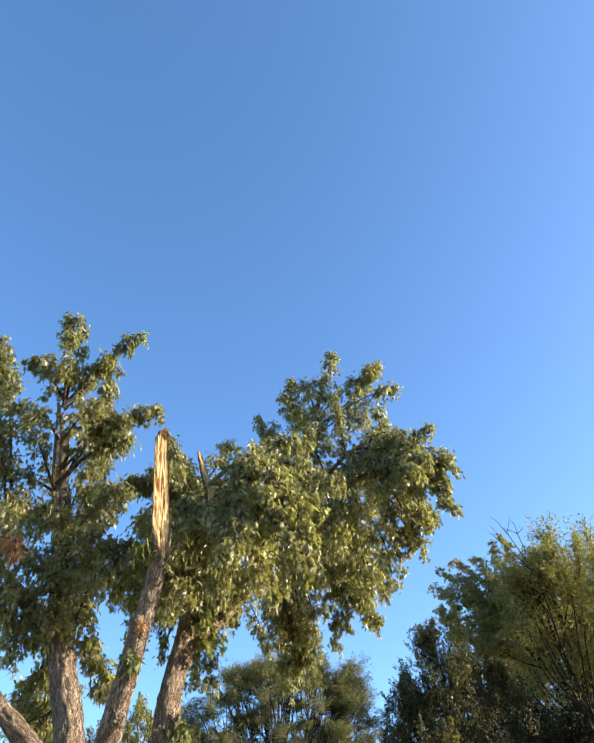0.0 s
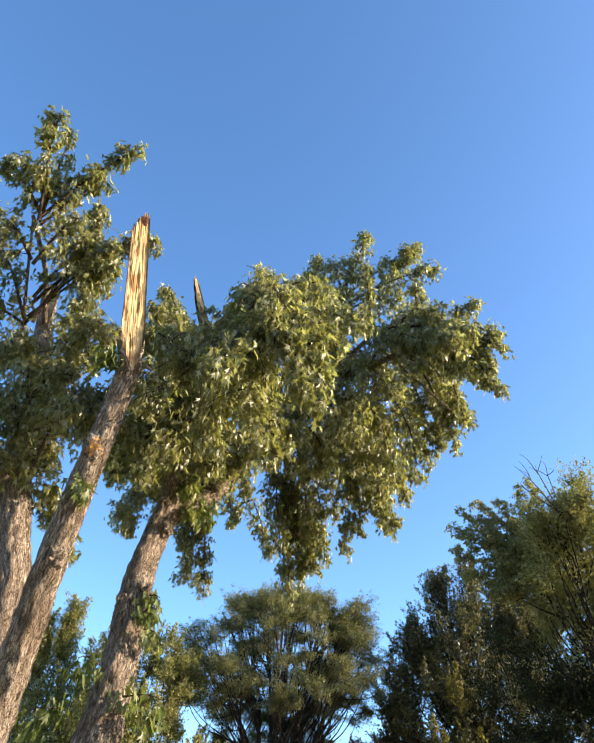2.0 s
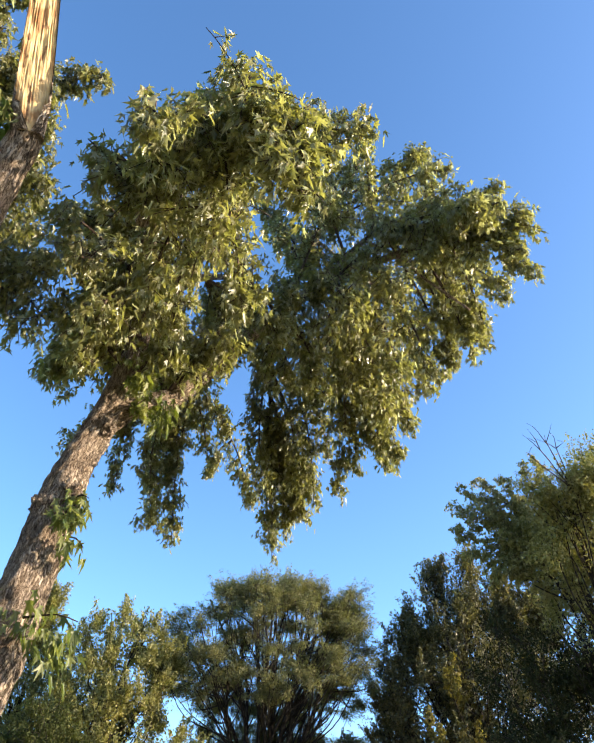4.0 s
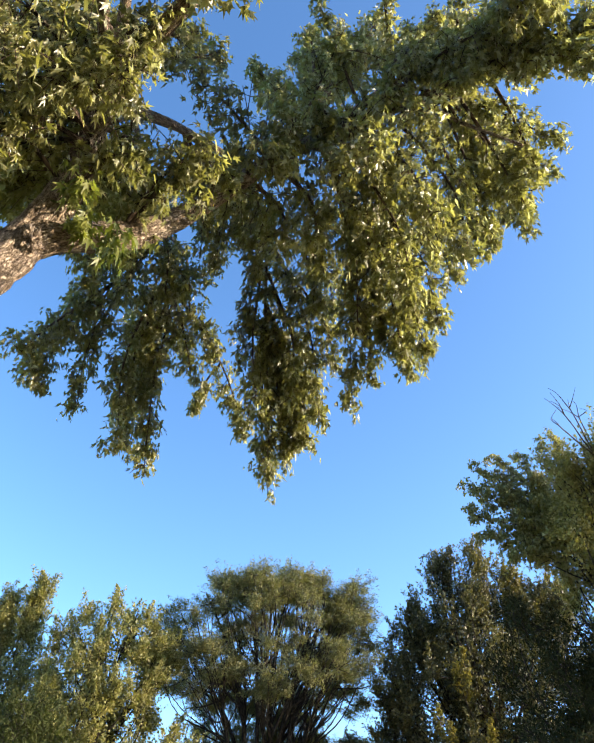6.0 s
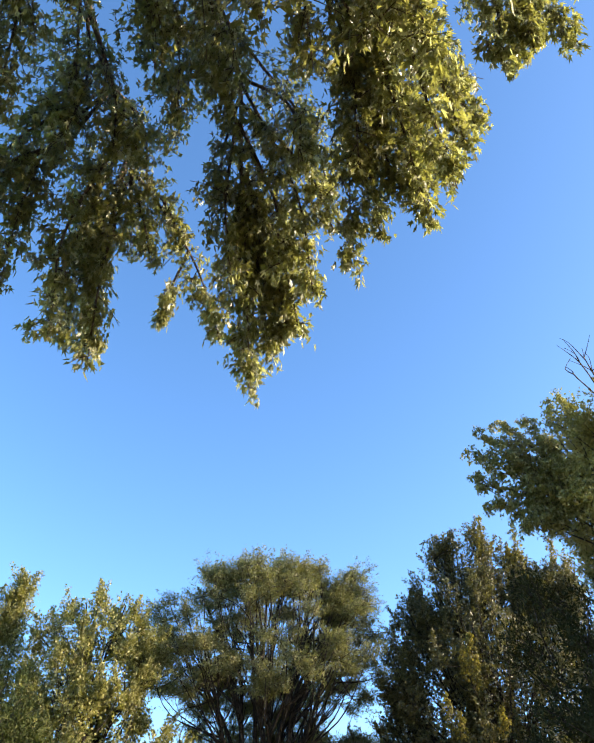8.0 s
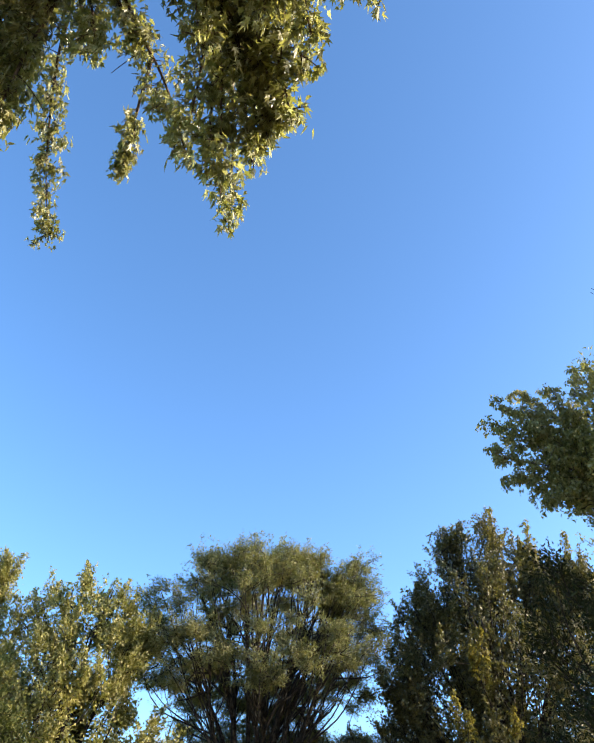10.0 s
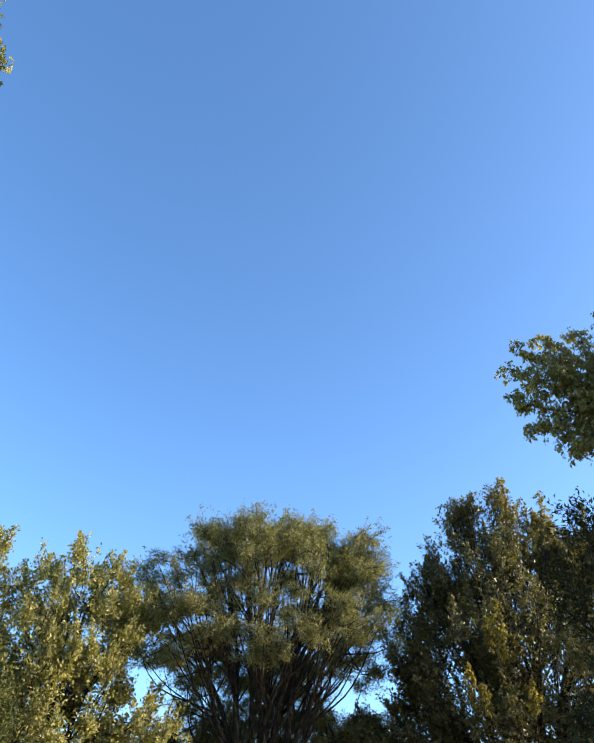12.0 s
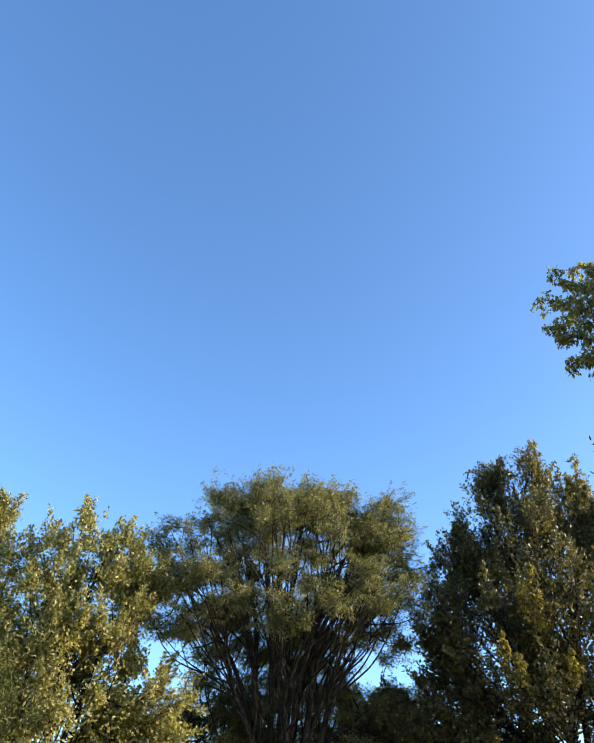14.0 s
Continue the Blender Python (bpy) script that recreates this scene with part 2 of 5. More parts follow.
def tubes(name, lines, sides=7, relief=0.0, wander=0.0, cut=0.0):
    """One mesh of tapered stems; lines: (points, radius at the foot, radius at the tip). It carries the grain coordinates for the bark."""
    verts, faces, grain = [], [], []
    for pts, r0, r1 in lines:
        pts = np.asarray(pts, float)
        n = len(pts)
        tan = np.gradient(pts, axis=0)
        tan /= np.linalg.norm(tan, axis=1)[:, None] + 1e-9
        side = np.cross(tan[0], (0.3, 0.9, 0.31))
        side /= np.linalg.norm(side)
        length, first, off = 0.0, len(verts), random.uniform(0, 50)
        for i in range(n):
            side = side - tan[i] * (side @ tan[i])
            side /= np.linalg.norm(side)
            up = np.cross(tan[i], side)
            if i:
                length += np.linalg.norm(pts[i] - pts[i - 1])
            r = r0 + (r1 - r0) * i / (n - 1)
            if cut:
                r *= 1 - 0.5 * max(0.0, 1 - (1 - i / (n - 1)) / cut)
            here = pts[i]
            if wander:
                here = here + wander * np.array(noise.noise_vector((length * 1.3 + off, off, 0)))
            for k in range(sides):
                a = 2 * math.pi * k / sides
                c, s = math.cos(a), math.sin(a)
                rr = r
                if relief:
                    plate = 1 - 2 * abs(noise.noise((c * r * 17 + off, s * r * 17, length * 4.2)))
                    crumb = noise.noise((c * r * 42, s * r * 42 + off, length * 11))
                    rr = r * (1 + 0.09 * noise.noise((c * 1.5 + off, s * 1.5, length * 1.7))) + relief * min(1.0, r / 0.1) * (plate + 0.8 * crumb)
                verts.append(here + rr * (c * side + s * up))
                grain.append((c * r + off, s * r, length * 0.27))
            if i:
                b = first + i * sides
                for k in range(sides):
                    j = (k + 1) % sides
                    faces.append((b - sides + k, b - sides + j, b + j, b + k))
        faces.append(tuple(first + (n - 1) * sides + k for k in range(sides)))
    me = bpy.data.meshes.new(name)
    me.from_pydata([tuple(v) for v in verts], [], faces)
    attr = me.attributes.new("grain", "FLOAT_VECTOR", "POINT")
    attr.data.foreach_set("vector", np.array(grain, np.float32).ravel())
    me.polygons.foreach_set("use_smooth", np.ones(len(me.polygons), bool))
    me.update()
    return me


def unit(v):
    return v / (np.linalg.norm(v, axis=-1, keepdims=True) + 1e-9)


# leaf outlines in the blade's own plane: y runs from the stalk to the tip, z bends the blade
def maple_leaf(droop):
    """A five-lobed leaf with deep notches between pointed lobes, folded along its rib, the lobes drooping."""
    half = [(0.25, 0.03, 0.10), (0.13, 0.19, 0.07), (0.35, 0.70, 0.0), (0.09, 0.46, 0.05)]
    v = [(0.0, 0.0, 0.0)] + [(x, y, z - droop * y * y) for x, y, z in half] + [(0.0, 1.0, -droop)] + [(-x, y, z - droop * y * y * 0.8) for x, y, z in half[::-1]]
    return np.array(v, np.float32), np.array([(0, k, k + 1) for k in range(1, 9)], np.int32)


LOBED = maple_leaf(0.3)


def folded(half, fold):
    """A small simple leaf: two halves folded along the midrib."""
    return np.array([(0, 0, 0), (half, 0.42, fold * half), (0, 1, -0.2), (-half, 0.42, fold * half)], np.float32), np.array([(0, 1, 2), (0, 2, 3)], np.int32)


OVAL, STRAP = folded(0.30, 0.35), folded(0.16, 0.2)
SLIVER = (np.array([(-0.13, 0.2, 0), (0.17, 0.4, 0.05), (0, 1, -0.1)], np.float32), np.array([(0, 1, 2)], np.int32))


def leaf_mesh(name, at, along, face, size, kind):
    """All leaves of one spray or crown in one mesh: stalk end, direction, facing and length of each."""
    shape, tris = kind
    n, k = len(at), len(shape)
    y = unit(along)
    x = unit(np.cross(y, face))
    z = np.cross(x, y)
    v = at[:, None] + size[:, None, None] * (shape[None, :, 0, None] * x[:, None] + shape[None, :, 1, None] * y[:, None] + shape[None, :, 2, None] * z[:, None])
    f = (tris[None] + (np.arange(n) * k)[:, None, None]).reshape(-1)
    me = bpy.data.meshes.new(name)
    me.vertices.add(n * k)
    me.vertices.foreach_set("co", v.astype(np.float32).ravel())
    me.loops.add(len(f))
    me.loops.foreach_set("vertex_index", f.astype(np.int32))
    me.polygons.add(len(f) // 3)
    me.polygons.foreach_set("loop_start", np.arange(0, len(f), 3, dtype=np.int32))
    me.update(calc_edges=True)
    return me


# ---- ground ----
bm = bmesh.new()
bmesh.ops.create_grid(bm, x_segments=60, y_segments=60, size=900)
for v in bm.verts:
    d = math.hypot(v.co.x, v.co.y - 20)
    v.co.z = 0.6 * noise.noise(v.co / 90) * min(1, max(0, d - 60) / 100)
me = bpy.data.meshes.new("ground")
bm.to_mesh(me)
bm.free()
ground = new("ground", me)
me.materials.append(ground_material())
tagged(ground, "dry autumn lawn under the trees", "ground", kind="structure")

# ---- the storm-broken silver maple ----
maple = thing("maple_tree", (-1.9, 7.4, 0), "large multi-stemmed silver maple with snapped, splintered tops", "tree")
FOOT = np.array((-1.9, 7.4, 0.0))
rng = np.random.default_rng(7)
LEAF = leaf_mesh("leaf", np.zeros((1, 3)), np.array([(0.0, 1.0, 0.0)]), np.array([(0.0, 0.0, 1.0)]), np.ones(1), LOBED)
LEAF.materials.append(MAPLE_SINGLE)


def maple_mesh(name, lines, **kw):
    """Stems given in place, laid under the tree's own foot."""
    return tubes(name, [(np.asarray(p, float) - FOOT, a, b) for p, a, b in lines], **kw)


def stem(name, pts, r0, r1, label="", relief=0.016, sides=48, step=0.035, cut=0.0):
    return part(name, maple_mesh(name, [(curve_points(pts, step), r0, r1)], sides=sides, relief=relief, cut=cut), MAPLE_BARK, maple, label)


def bough(pts, reach, r0=0.02, bare=0.15, thick=1.0, droop=0.55, size=0.076, singles=0, tree=maple, foot_at=FOOT, kind=LOBED, leaf=MAPLE_LEAF):
    """A leafy branch: a tapered line, side twigs that reach out and droop, and opposite leaves along them."""
    line = curve_points(pts, 0.06)
    length = np.linalg.norm(np.diff(line, axis=0), axis=1).sum()
    count = int(thick * (46 * length + 14) * (0.55 + reach))

    def sprout(along_line, u, up):
        k = np.minimum((u * (len(along_line) - 1)).astype(int), len(along_line) - 1)
        tan = unit(np.gradient(along_line, axis=0))[k]
        out = rng.normal(size=(len(u), 3))
        out = unit(out - tan * (out * tan).sum(1, keepdims=True))
        return along_line[k], unit(out + tan * rng.uniform(0.1, 0.9, (len(u), 1)) + np.array((0, 0, up)))

    # a few long side shoots, that make the outline uneven
    bend = np.linspace(0, 1, 6)[:, None]
    u = bare + (1 - bare) * (np.arange(int(4 + 5 * length)) + rng.random(int(4 + 5 * length))) / int(4 + 5 * length)
    shoots = [p + d * s * bend + np.array((0, 0, -droop * 0.7 * s)) * bend ** 2 for p, d, s in zip(*sprout(line, u, 0.2), reach * rng.uniform(0.55, 1.5, len(u)) * (1.1 - 0.7 * u ** 2))]
    lines, at, along, face = [(line - foot_at, r0, 0.004)] + [(s - foot_at, 0.006, 0.003) for s in shoots], [], [], []
    share = max(2, int(0.6 * count / len(shoots)))
    for owner, m, lo, grow in [(line, count - share * len(shoots), bare, 0.8)] + [(s, share, 0.2, 0.55) for s in shoots]:
        u = lo + (1 - lo) * rng.random(max(1, m)) ** 0.85
        for p, d, s in zip(*sprout(owner, u, 0.25), reach * grow * rng.uniform(0.25, 1.0, len(u)) * (1.08 - 0.6 * u ** 2)):
            w = np.array((0.0, 1.0))
            lines.append((p + d * s * w[:, None] + np.array((0, 0, -droop * s)) * (w ** 2)[:, None] - foot_at, 0.004, 0.002))
            m = rng.integers(7, 12)
            q = np.where(rng.random(m) < 0.6, rng.uniform(0.78, 1.05, m), rng.uniform(0.25, 0.8, m))
            at.append(p + d * s * q[:, None] + np.array((0, 0, -droop * s)) * (q ** 2)[:, None] + rng.normal(0, 0.032, (m, 3)))
            along.append(0.45 * d + rng.normal(0, 0.42, (m, 3)) + np.array((0, 0, -0.9)))
            face.append(0.7 * d + np.array((0, 0, 0.45)) + rng.normal(0, 0.5, (m, 3)))
    at, along, face = np.concatenate(at), np.concatenate(along), np.concatenate(face)
    br = part("branch", tubes("branch", lines[:1], sides=7, relief=0.006, wander=0.02), TWIG_BARK, tree)
    part("twig_spray", tubes("twig_spray", lines[1:], sides=3), TWIG_BARK, br, kind="stuff")
    big = rng.uniform(0.65, 1.25, len(at)) * size
    low = np.argsort(at[:, 2])
    for i in low[:singles]:      # the lowest leaves, that hang nearest to the path, one by one
        y = unit(along[i])
        x = unit(np.cross(y, face[i]))
        one = new("leaf", LEAF)
        one.parent = br
        p = at[i] - foot_at
        one.matrix_local = Matrix([(*(big[i] * np.array((x[r], y[r], np.cross(x, y)[r]))), p[r]) for r in range(3)] + [(0, 0, 0, 1)])
    rest = low[singles:]
    part("foliage", leaf_mesh("foliage", at[rest] - foot_at, along[rest], face[rest], big[rest], kind), leaf, br, kind="stuff")


def broken_stub(name, foot, top, r, seed, label, taper=0.42, spike=0.26, wrap=0.26):
    """A snapped stem: bark behind, a torn face of raw wood in front, a jagged tip."""
    foot, top = np.array(foot, float), np.array(top, float)
    ax = top - foot
    h = np.linalg.norm(ax)
    ax /= h
    right = unit(np.cross((-0.5, 1, 0), ax))
    front = np.cross(right, ax)
    holder = None
    for which in (0, 1):
        verts, faces, grain = [], [], []
        rows, cols = 40, 25
        for i in range(rows + 1):
            s = i / rows
            for k in range(cols + 1):
                w = k / cols * 2 - 1
                end = h * (1 - spike * abs(w - 0.55) ** 1.5 - 0.06 * abs(noise.noise((w * 6, seed, 0))) - 0.10 * abs(noise.noise((w * 19, seed, 4))))
                z = s * end
                rr = r * (0.80 + 0.20 * min(1.0, s / 0.16)) * (1 - taper * s)
                if which:      # torn face: shallow hollow with fibre ridges
                    deep = rr * (max(0.0, 1 - s / 0.3) * (0.98 * max(0.0, 1 - w * w) ** 0.5) - 0.12 * min(1, s * 6) + 0.16 * min(1, s * 4) * noise.noise((w * 2.6, z * 6.0, seed)) + 0.09 * noise.noise((w * 14, z * 5, seed)))
                    co = foot + ax * z + right * (w * rr) + front * deep
                else:
                    lap = 1.5 * max(0.0, 1 - s / (wrap * (1 + 0.5 * noise.noise((k * 0.9, seed, 7)) + 0.5 * noise.noise((s * 30, seed, 2)))))      # the bark closes round the foot and tears open above it
                    a = -lap + (math.pi + 2 * lap) * (k / cols)
                    deep = rr * (1.05 + 0.12 * noise.noise((w * 5, z * 4, seed)))
                    co = foot + ax * z - right * (math.cos(a) * rr * 1.05) - front * (math.sin(a) * deep)
                verts.append(tuple(co - FOOT))
                grain.append((w * r * 1.1 + seed, 0.3 * which, z * (0.5 if which else 0.22)))
        for i in range(rows):
            for k in range(cols):
                b = i * (cols + 1) + k
                faces.append((b, b + 1, b + cols + 2, b + cols + 1))
        me = bpy.data.meshes.new(name)
        me.from_pydata(verts, [], faces)
        me.attributes.new("grain", "FLOAT_VECTOR", "POINT").data.foreach_set("vector", np.array(grain, np.float32).ravel())
        me.update()
        if which:
            part("torn_wood", me, RAW_WOOD, holder, "raw yellow splintered wood")
        else:
            holder = part(name, me, MAPLE_BARK, maple, label)


def sucker(at, toward, reach=0.28, n=40):
    """A tuft of fresh shoots on the bark."""
    n = int(n * 1.7)
    d = unit(np.array(toward, float))
    w = rng.random(n)
    p = np.array(at) + d * (reach * w)[:, None] + rng.normal(0, reach * 0.2, (n, 3)) + np.array((0, 0, -0.5 * reach)) * (w ** 2)[:, None]
    sh = part("shoot", maple_mesh("shoot", [(curve_points([at, np.array(at) + d * reach * 0.6 + np.array((0, 0, 0.03)), np.array(at) + d * reach], 0.05), 0.008, 0.003)], sides=5), TWIG_BARK, maple)
    part("foliage", leaf_mesh("foliage", p - FOOT, d * 0.5 + rng.normal(0, 0.4, (n, 3)) + np.array((0, 0, -1.1)), d * 0.5 + rng.normal(0, 0.5, (n, 3)) + np.array((0, 0, 0.7)), rng.uniform(0.075, 0.125, n), LOBED), FRESH_LEAF, sh, kind="stuff")


def lump(name, at, out, r, rough, material, parent, label="", flat=1.0, long=1.35):
    """An uneven boss on the bark, widest along the stem."""
    turn = Vector(out).normalized().to_track_quat("Z", "Y").to_matrix()
    verts, faces, grain = [], [], []
    rows, cols = 12, 28
    for i in range(rows + 1):
        t = (i / rows) * 0.62 * math.pi
        for k in range(cols):
            a = 2 * math.pi * k / cols
            d = Vector((math.sin(t) * math.cos(a), math.sin(t) * math.sin(a), math.cos(t)))
            n1, n2 = noise.noise(d * 2.2 + Vector(at)), noise.noise(d * 6.5 + Vector(at) * 3)
            q = r * (1 + rough * (0.7 * n1 + 0.5 * n2))
            p = turn @ Vector((d.x * q, d.y * q * long, d.z * q * flat))
            verts.append(Vector(at) - Vector(FOOT) + p)
            grain.append((p.x, p.y, p.z * 0.4))
    for i in range(rows):
        for k in range(cols):
            j = (k + 1) % cols
            faces.append((i * cols + k, (i + 1) * cols + k, (i + 1) * cols + j, i * cols + j))
    me = bpy.data.meshes.new(name)
    me.from_pydata(verts, [], faces)
    me.attributes.new("grain", "FLOAT_VECTOR", "POINT").data.foreach_set("vector", np.array(grain, np.float32).ravel())
    return part(name, me, material, parent, label)


def knot(at, out, r, wood):
    """An old branch wound: a burl of broken bark, or torn wood ringed by bark where it is fresh."""
    at, out = Vector(at), Vector(out).normalized()
    if not wood:
        lump("knot", at - out * r * 0.35, out, r * 1.25, 0.75, MAPLE_BARK, maple)
        return
    collar = lump("knot", at - out * r * 0.8, out, r * 1.3, 0.35, MAPLE_BARK, maple)
    lump("branch_scar", at - out * r * 0.3, out, r * 0.95, 0.4, SCAR_WOOD, collar, "fresh orange torn wood", 0.9, 1.25)


stem("trunk", [(-1.9, 7.4, -0.1), (-1.9, 7.4, 0.35), (-1.88, 7.38, 0.95)], 0.52, 0.34, "thick furrowed grey-brown trunk", 0.016, 72)
stem("stem", [(-1.92, 7.4, 0.5), (-1.86, 7.2, 1.5), (-1.77, 7.0, 2.4), (-1.5, 6.5, 3.3), (-1.3, 6.22, 3.95), (-1.18, 6.08, 4.45), (-1.15, 6.02, 4.66)], 0.138, 0.07, "leaning stem snapped off at the top", cut=0.02)
stem("stem", [(-1.82, 7.5, 0.5), (-1.5, 7.75, 1.5), (-1.36, 8.0, 2.35), (-1.34, 8.2, 3.0), (-1.38, 8.48, 3.88), (-1.33, 8.7, 4.5), (-1.26, 8.78, 5.1), (-1.23, 8.75, 5.8), (-1.4, 8.65, 6.8)], 0.21, 0.06, "leaning stem with pale plated bark")
stem("stem", [(-1.98, 7.45, 0.5), (-2.05, 7.5, 1.6), (-2.1, 7.55, 2.6), (-2.2, 7.6, 3.4), (-2.45, 7.8, 4.1), (-2.68, 8.0, 4.8), (-3.0, 8.5, 6.0), (-3.35, 8.87, 7.15)], 0.158, 0.11, "shaded upright stem")
stem("stem", [(-2.0, 7.35, 0.5), (-1.98, 7.2, 1.6), (-1.82, 7.15, 2.44), (-1.97, 7.10, 2.70), (-2.31, 7.00, 3.14), (-2.68, 6.95, 3.50), (-3.24, 6.95, 3.96), (-4.01, 7.00, 4.55)], 0.118, 0.066, "stem curving outward")
stem("limb", [(-1.33, 8.66, 4.45), (-1.2, 8.82, 4.72), (-1.0, 9.0, 4.95), (-0.81, 9.16, 5.2), (-0.56, 9.35, 5.72), (0.06, 9.4, 6.55), (0.7, 9.39, 7.12), (1.25, 9.3, 7.38), (1.93, 9.0, 7.48), (2.35, 8.7, 7.3)], 0.1, 0.02, "pale limb rising sideways", 0.012, 34)
stem("limb", [(0.45, 9.42, 6.92), (0.75, 9.45, 7.5), (1.1, 9.4, 7.9), (1.7, 9.2, 8.2)], 0.04, 0.02, "", 0.006, 14, 0.05)
stem("limb", [(0.02, 9.4, 6.5), (0.25, 9.7, 7.6), (0.6, 9.9, 9.0), (1.0, 10.0, 10.2)], 0.06, 0.02, "", 0.006, 16, 0.05)
stem("limb", [(-1.1, 8.6, 5.9), (-0.9, 9.6, 7.2), (-0.5, 10.7, 8.2), (-0.22, 11.4, 8.1), (-0.14, 11.8, 7.1)], 0.05, 0.02, "", 0.005, 14, 0.05)
stem("limb", [(-1.2, 8.5, 6.5), (-1.5, 10.0, 7.7), (-1.5, 11.5, 8.0), (-1.35, 12.2, 7.6)], 0.045, 0.02, "", 0.005, 14, 0.05)
stem("limb", [(-1.1, 8.6, 5.9), (-0.9, 7.8, 6.4), (-0.55, 7.1, 6.3)], 0.045, 0.022, "", 0.005, 14, 0.05)
stem("limb", [(-3.38, 8.8, 7.35), (-3.25, 8.2, 7.6), (-3.0, 7.4, 7.3), (-2.78, 6.7, 7.0)], 0.04, 0.02, "", 0.005, 14, 0.05)
stem("limb", [(-2.9, 8.3, 5.7), (-2.95, 7.6, 6.3), (-2.78, 6.7, 7.0)], 0.024, 0.012, "", 0.005, 14, 0.05)
stem("limb", [(-2.5, 7.85, 4.3), (-3.0, 7.7, 4.9), (-3.5, 7.6, 5.4)], 0.08, 0.04, "", 0.006, 16, 0.05)
stem("limb", [(1.0, 9.4, 7.75), (1.35, 9.35, 7.45), (1.62, 9.28, 7.05), (2.02, 9.08, 6.4)], 0.022, 0.012, "bare dark branch", 0.004, 10, 0.05)
stem("limb", [(-1.18, 8.7, 5.7), (-0.8, 8.2, 5.8), (-0.5, 7.92, 5.95)], 0.06, 0.055, "", 0.006, 16, 0.05)
stem("limb", [(-1.2, 8.65, 6.1), (-1.02, 7.7, 6.0), (-0.92, 7.25, 5.38), (-0.77, 6.95, 5.58)], 0.034, 0.055, "", 0.006, 16, 0.05)
broken_stub("broken_stem", (-1.15, 6.05, 4.53), (-1.17, 5.48, 5.68), 0.094, 3, "snapped stem top with torn bark", 0.36, 0.06)
broken_stub("broken_limb", (-0.75, 6.99, 5.49), (-1.0, 6.7, 6.25), 0.06, 8, "snapped limb end", 0.3, 0.36, 0.3)
broken_stub("broken_limb", (-3.35, 8.87, 7.05), (-3.53, 8.88, 8.25), 0.115, 12, "snapped grey limb end", 0.12, 0.1, 1.6)
broken_stub("broken_limb", (-0.5, 7.9, 5.9), (-0.33, 7.8, 6.32), 0.075, 15, "small torn limb end", 0.35, 0.3)

lump("bark_flap", (-1.132, 5.490, 5.558), (0.5, -0.8, 0.2), 0.022, 0.8, INNER_BARK, maple, "red-brown flake of inner bark", 0.5, 2.8)
knot((-1.285, 6.13, 3.93), (0.3, -0.88, -0.3), 0.065, True)
knot((-1.26, 8.30, 3.66), (0.5, -0.85, -0.1), 0.06, False)
knot((-1.45, 8.26, 3.55), (-0.55, -0.8, -0.1), 0.045, False)
knot((-1.46, 6.42, 3.25), (0.2, -0.95, -0.2), 0.05, False)
knot((-1.22, 8.56, 4.4), (0.45, -0.85, -0.2), 0.05, False)

# high tuft on the shaded stem
bough([(-2.71, 6.7, 6.95), (-2.63, 6.3, 7.5), (-2.56, 6.07, 7.95)], 0.28, size=0.085)
bough([(-2.69, 6.7, 7.0), (-2.21, 6.55, 7.6), (-1.83, 6.52, 8.05)], 0.24, bare=0.25, size=0.085)
bough([(-2.71, 6.7, 7.0), (-2.96, 6.45, 7.4), (-3.11, 6.35, 7.45)], 0.26, size=0.085)
bough([(-2.76, 6.95, 6.6), (-2.96, 6.7, 6.85), (-3.11, 6.6, 6.85)], 0.3)
bough([(-2.76, 7.0, 6.6), (-2.41, 6.7, 6.9), (-2.26, 6.7, 7.0)], 0.28)
bough([(-2.86, 7.6, 6.3), (-2.51, 7.3, 7.2), (-2.31, 7.15, 7.75)], 0.25, bare=0.6)
bough([(-3.31, 7.6, 5.6), (-3.61, 6.9, 7.0), (-3.66, 6.45, 8.0)], 0.3, bare=0.4)
bough([(-3.31, 7.6, 5.6), (-3.61, 7.2, 6.4), (-3.71, 6.9, 6.9)], 0.4)
bough([(-2.91, 8.5, 6.1), (-2.85, 8.8, 7.0), (-2.75, 9.0, 7.7)], 0.26)
# leaves round the shaded stem
bough([(-2.7, 8.0, 4.9), (-2.65, 7.5, 5.5), (-2.6, 7.1, 5.7)], 0.5)
bough([(-2.95, 8.4, 5.8), (-2.4, 7.7, 6.1), (-2.0, 7.4, 6.2)], 0.4)
bough([(-2.5, 7.85, 4.3), (-2.2, 7.4, 4.9), (-1.95, 7.1, 5.0)], 0.4)
bough([(-2.6, 7.9, 4.5), (-2.9, 7.3, 4.8), (-3.1, 6.9, 4.7)], 0.45)
bough([(-3.4, 7.6, 5.3), (-3.2, 7.2, 5.6), (-3.1, 6.9, 5.7)], 0.5)
bough([(-2.9, 8.3, 5.6), (-2.2, 8.2, 5.5), (-1.8, 8.1, 5.1)], 0.5)
bough([(-2.6, 7.95, 4.6), (-2.9, 8.3, 4.2), (-3.0, 8.4, 3.7)], 0.3, size=0.12)
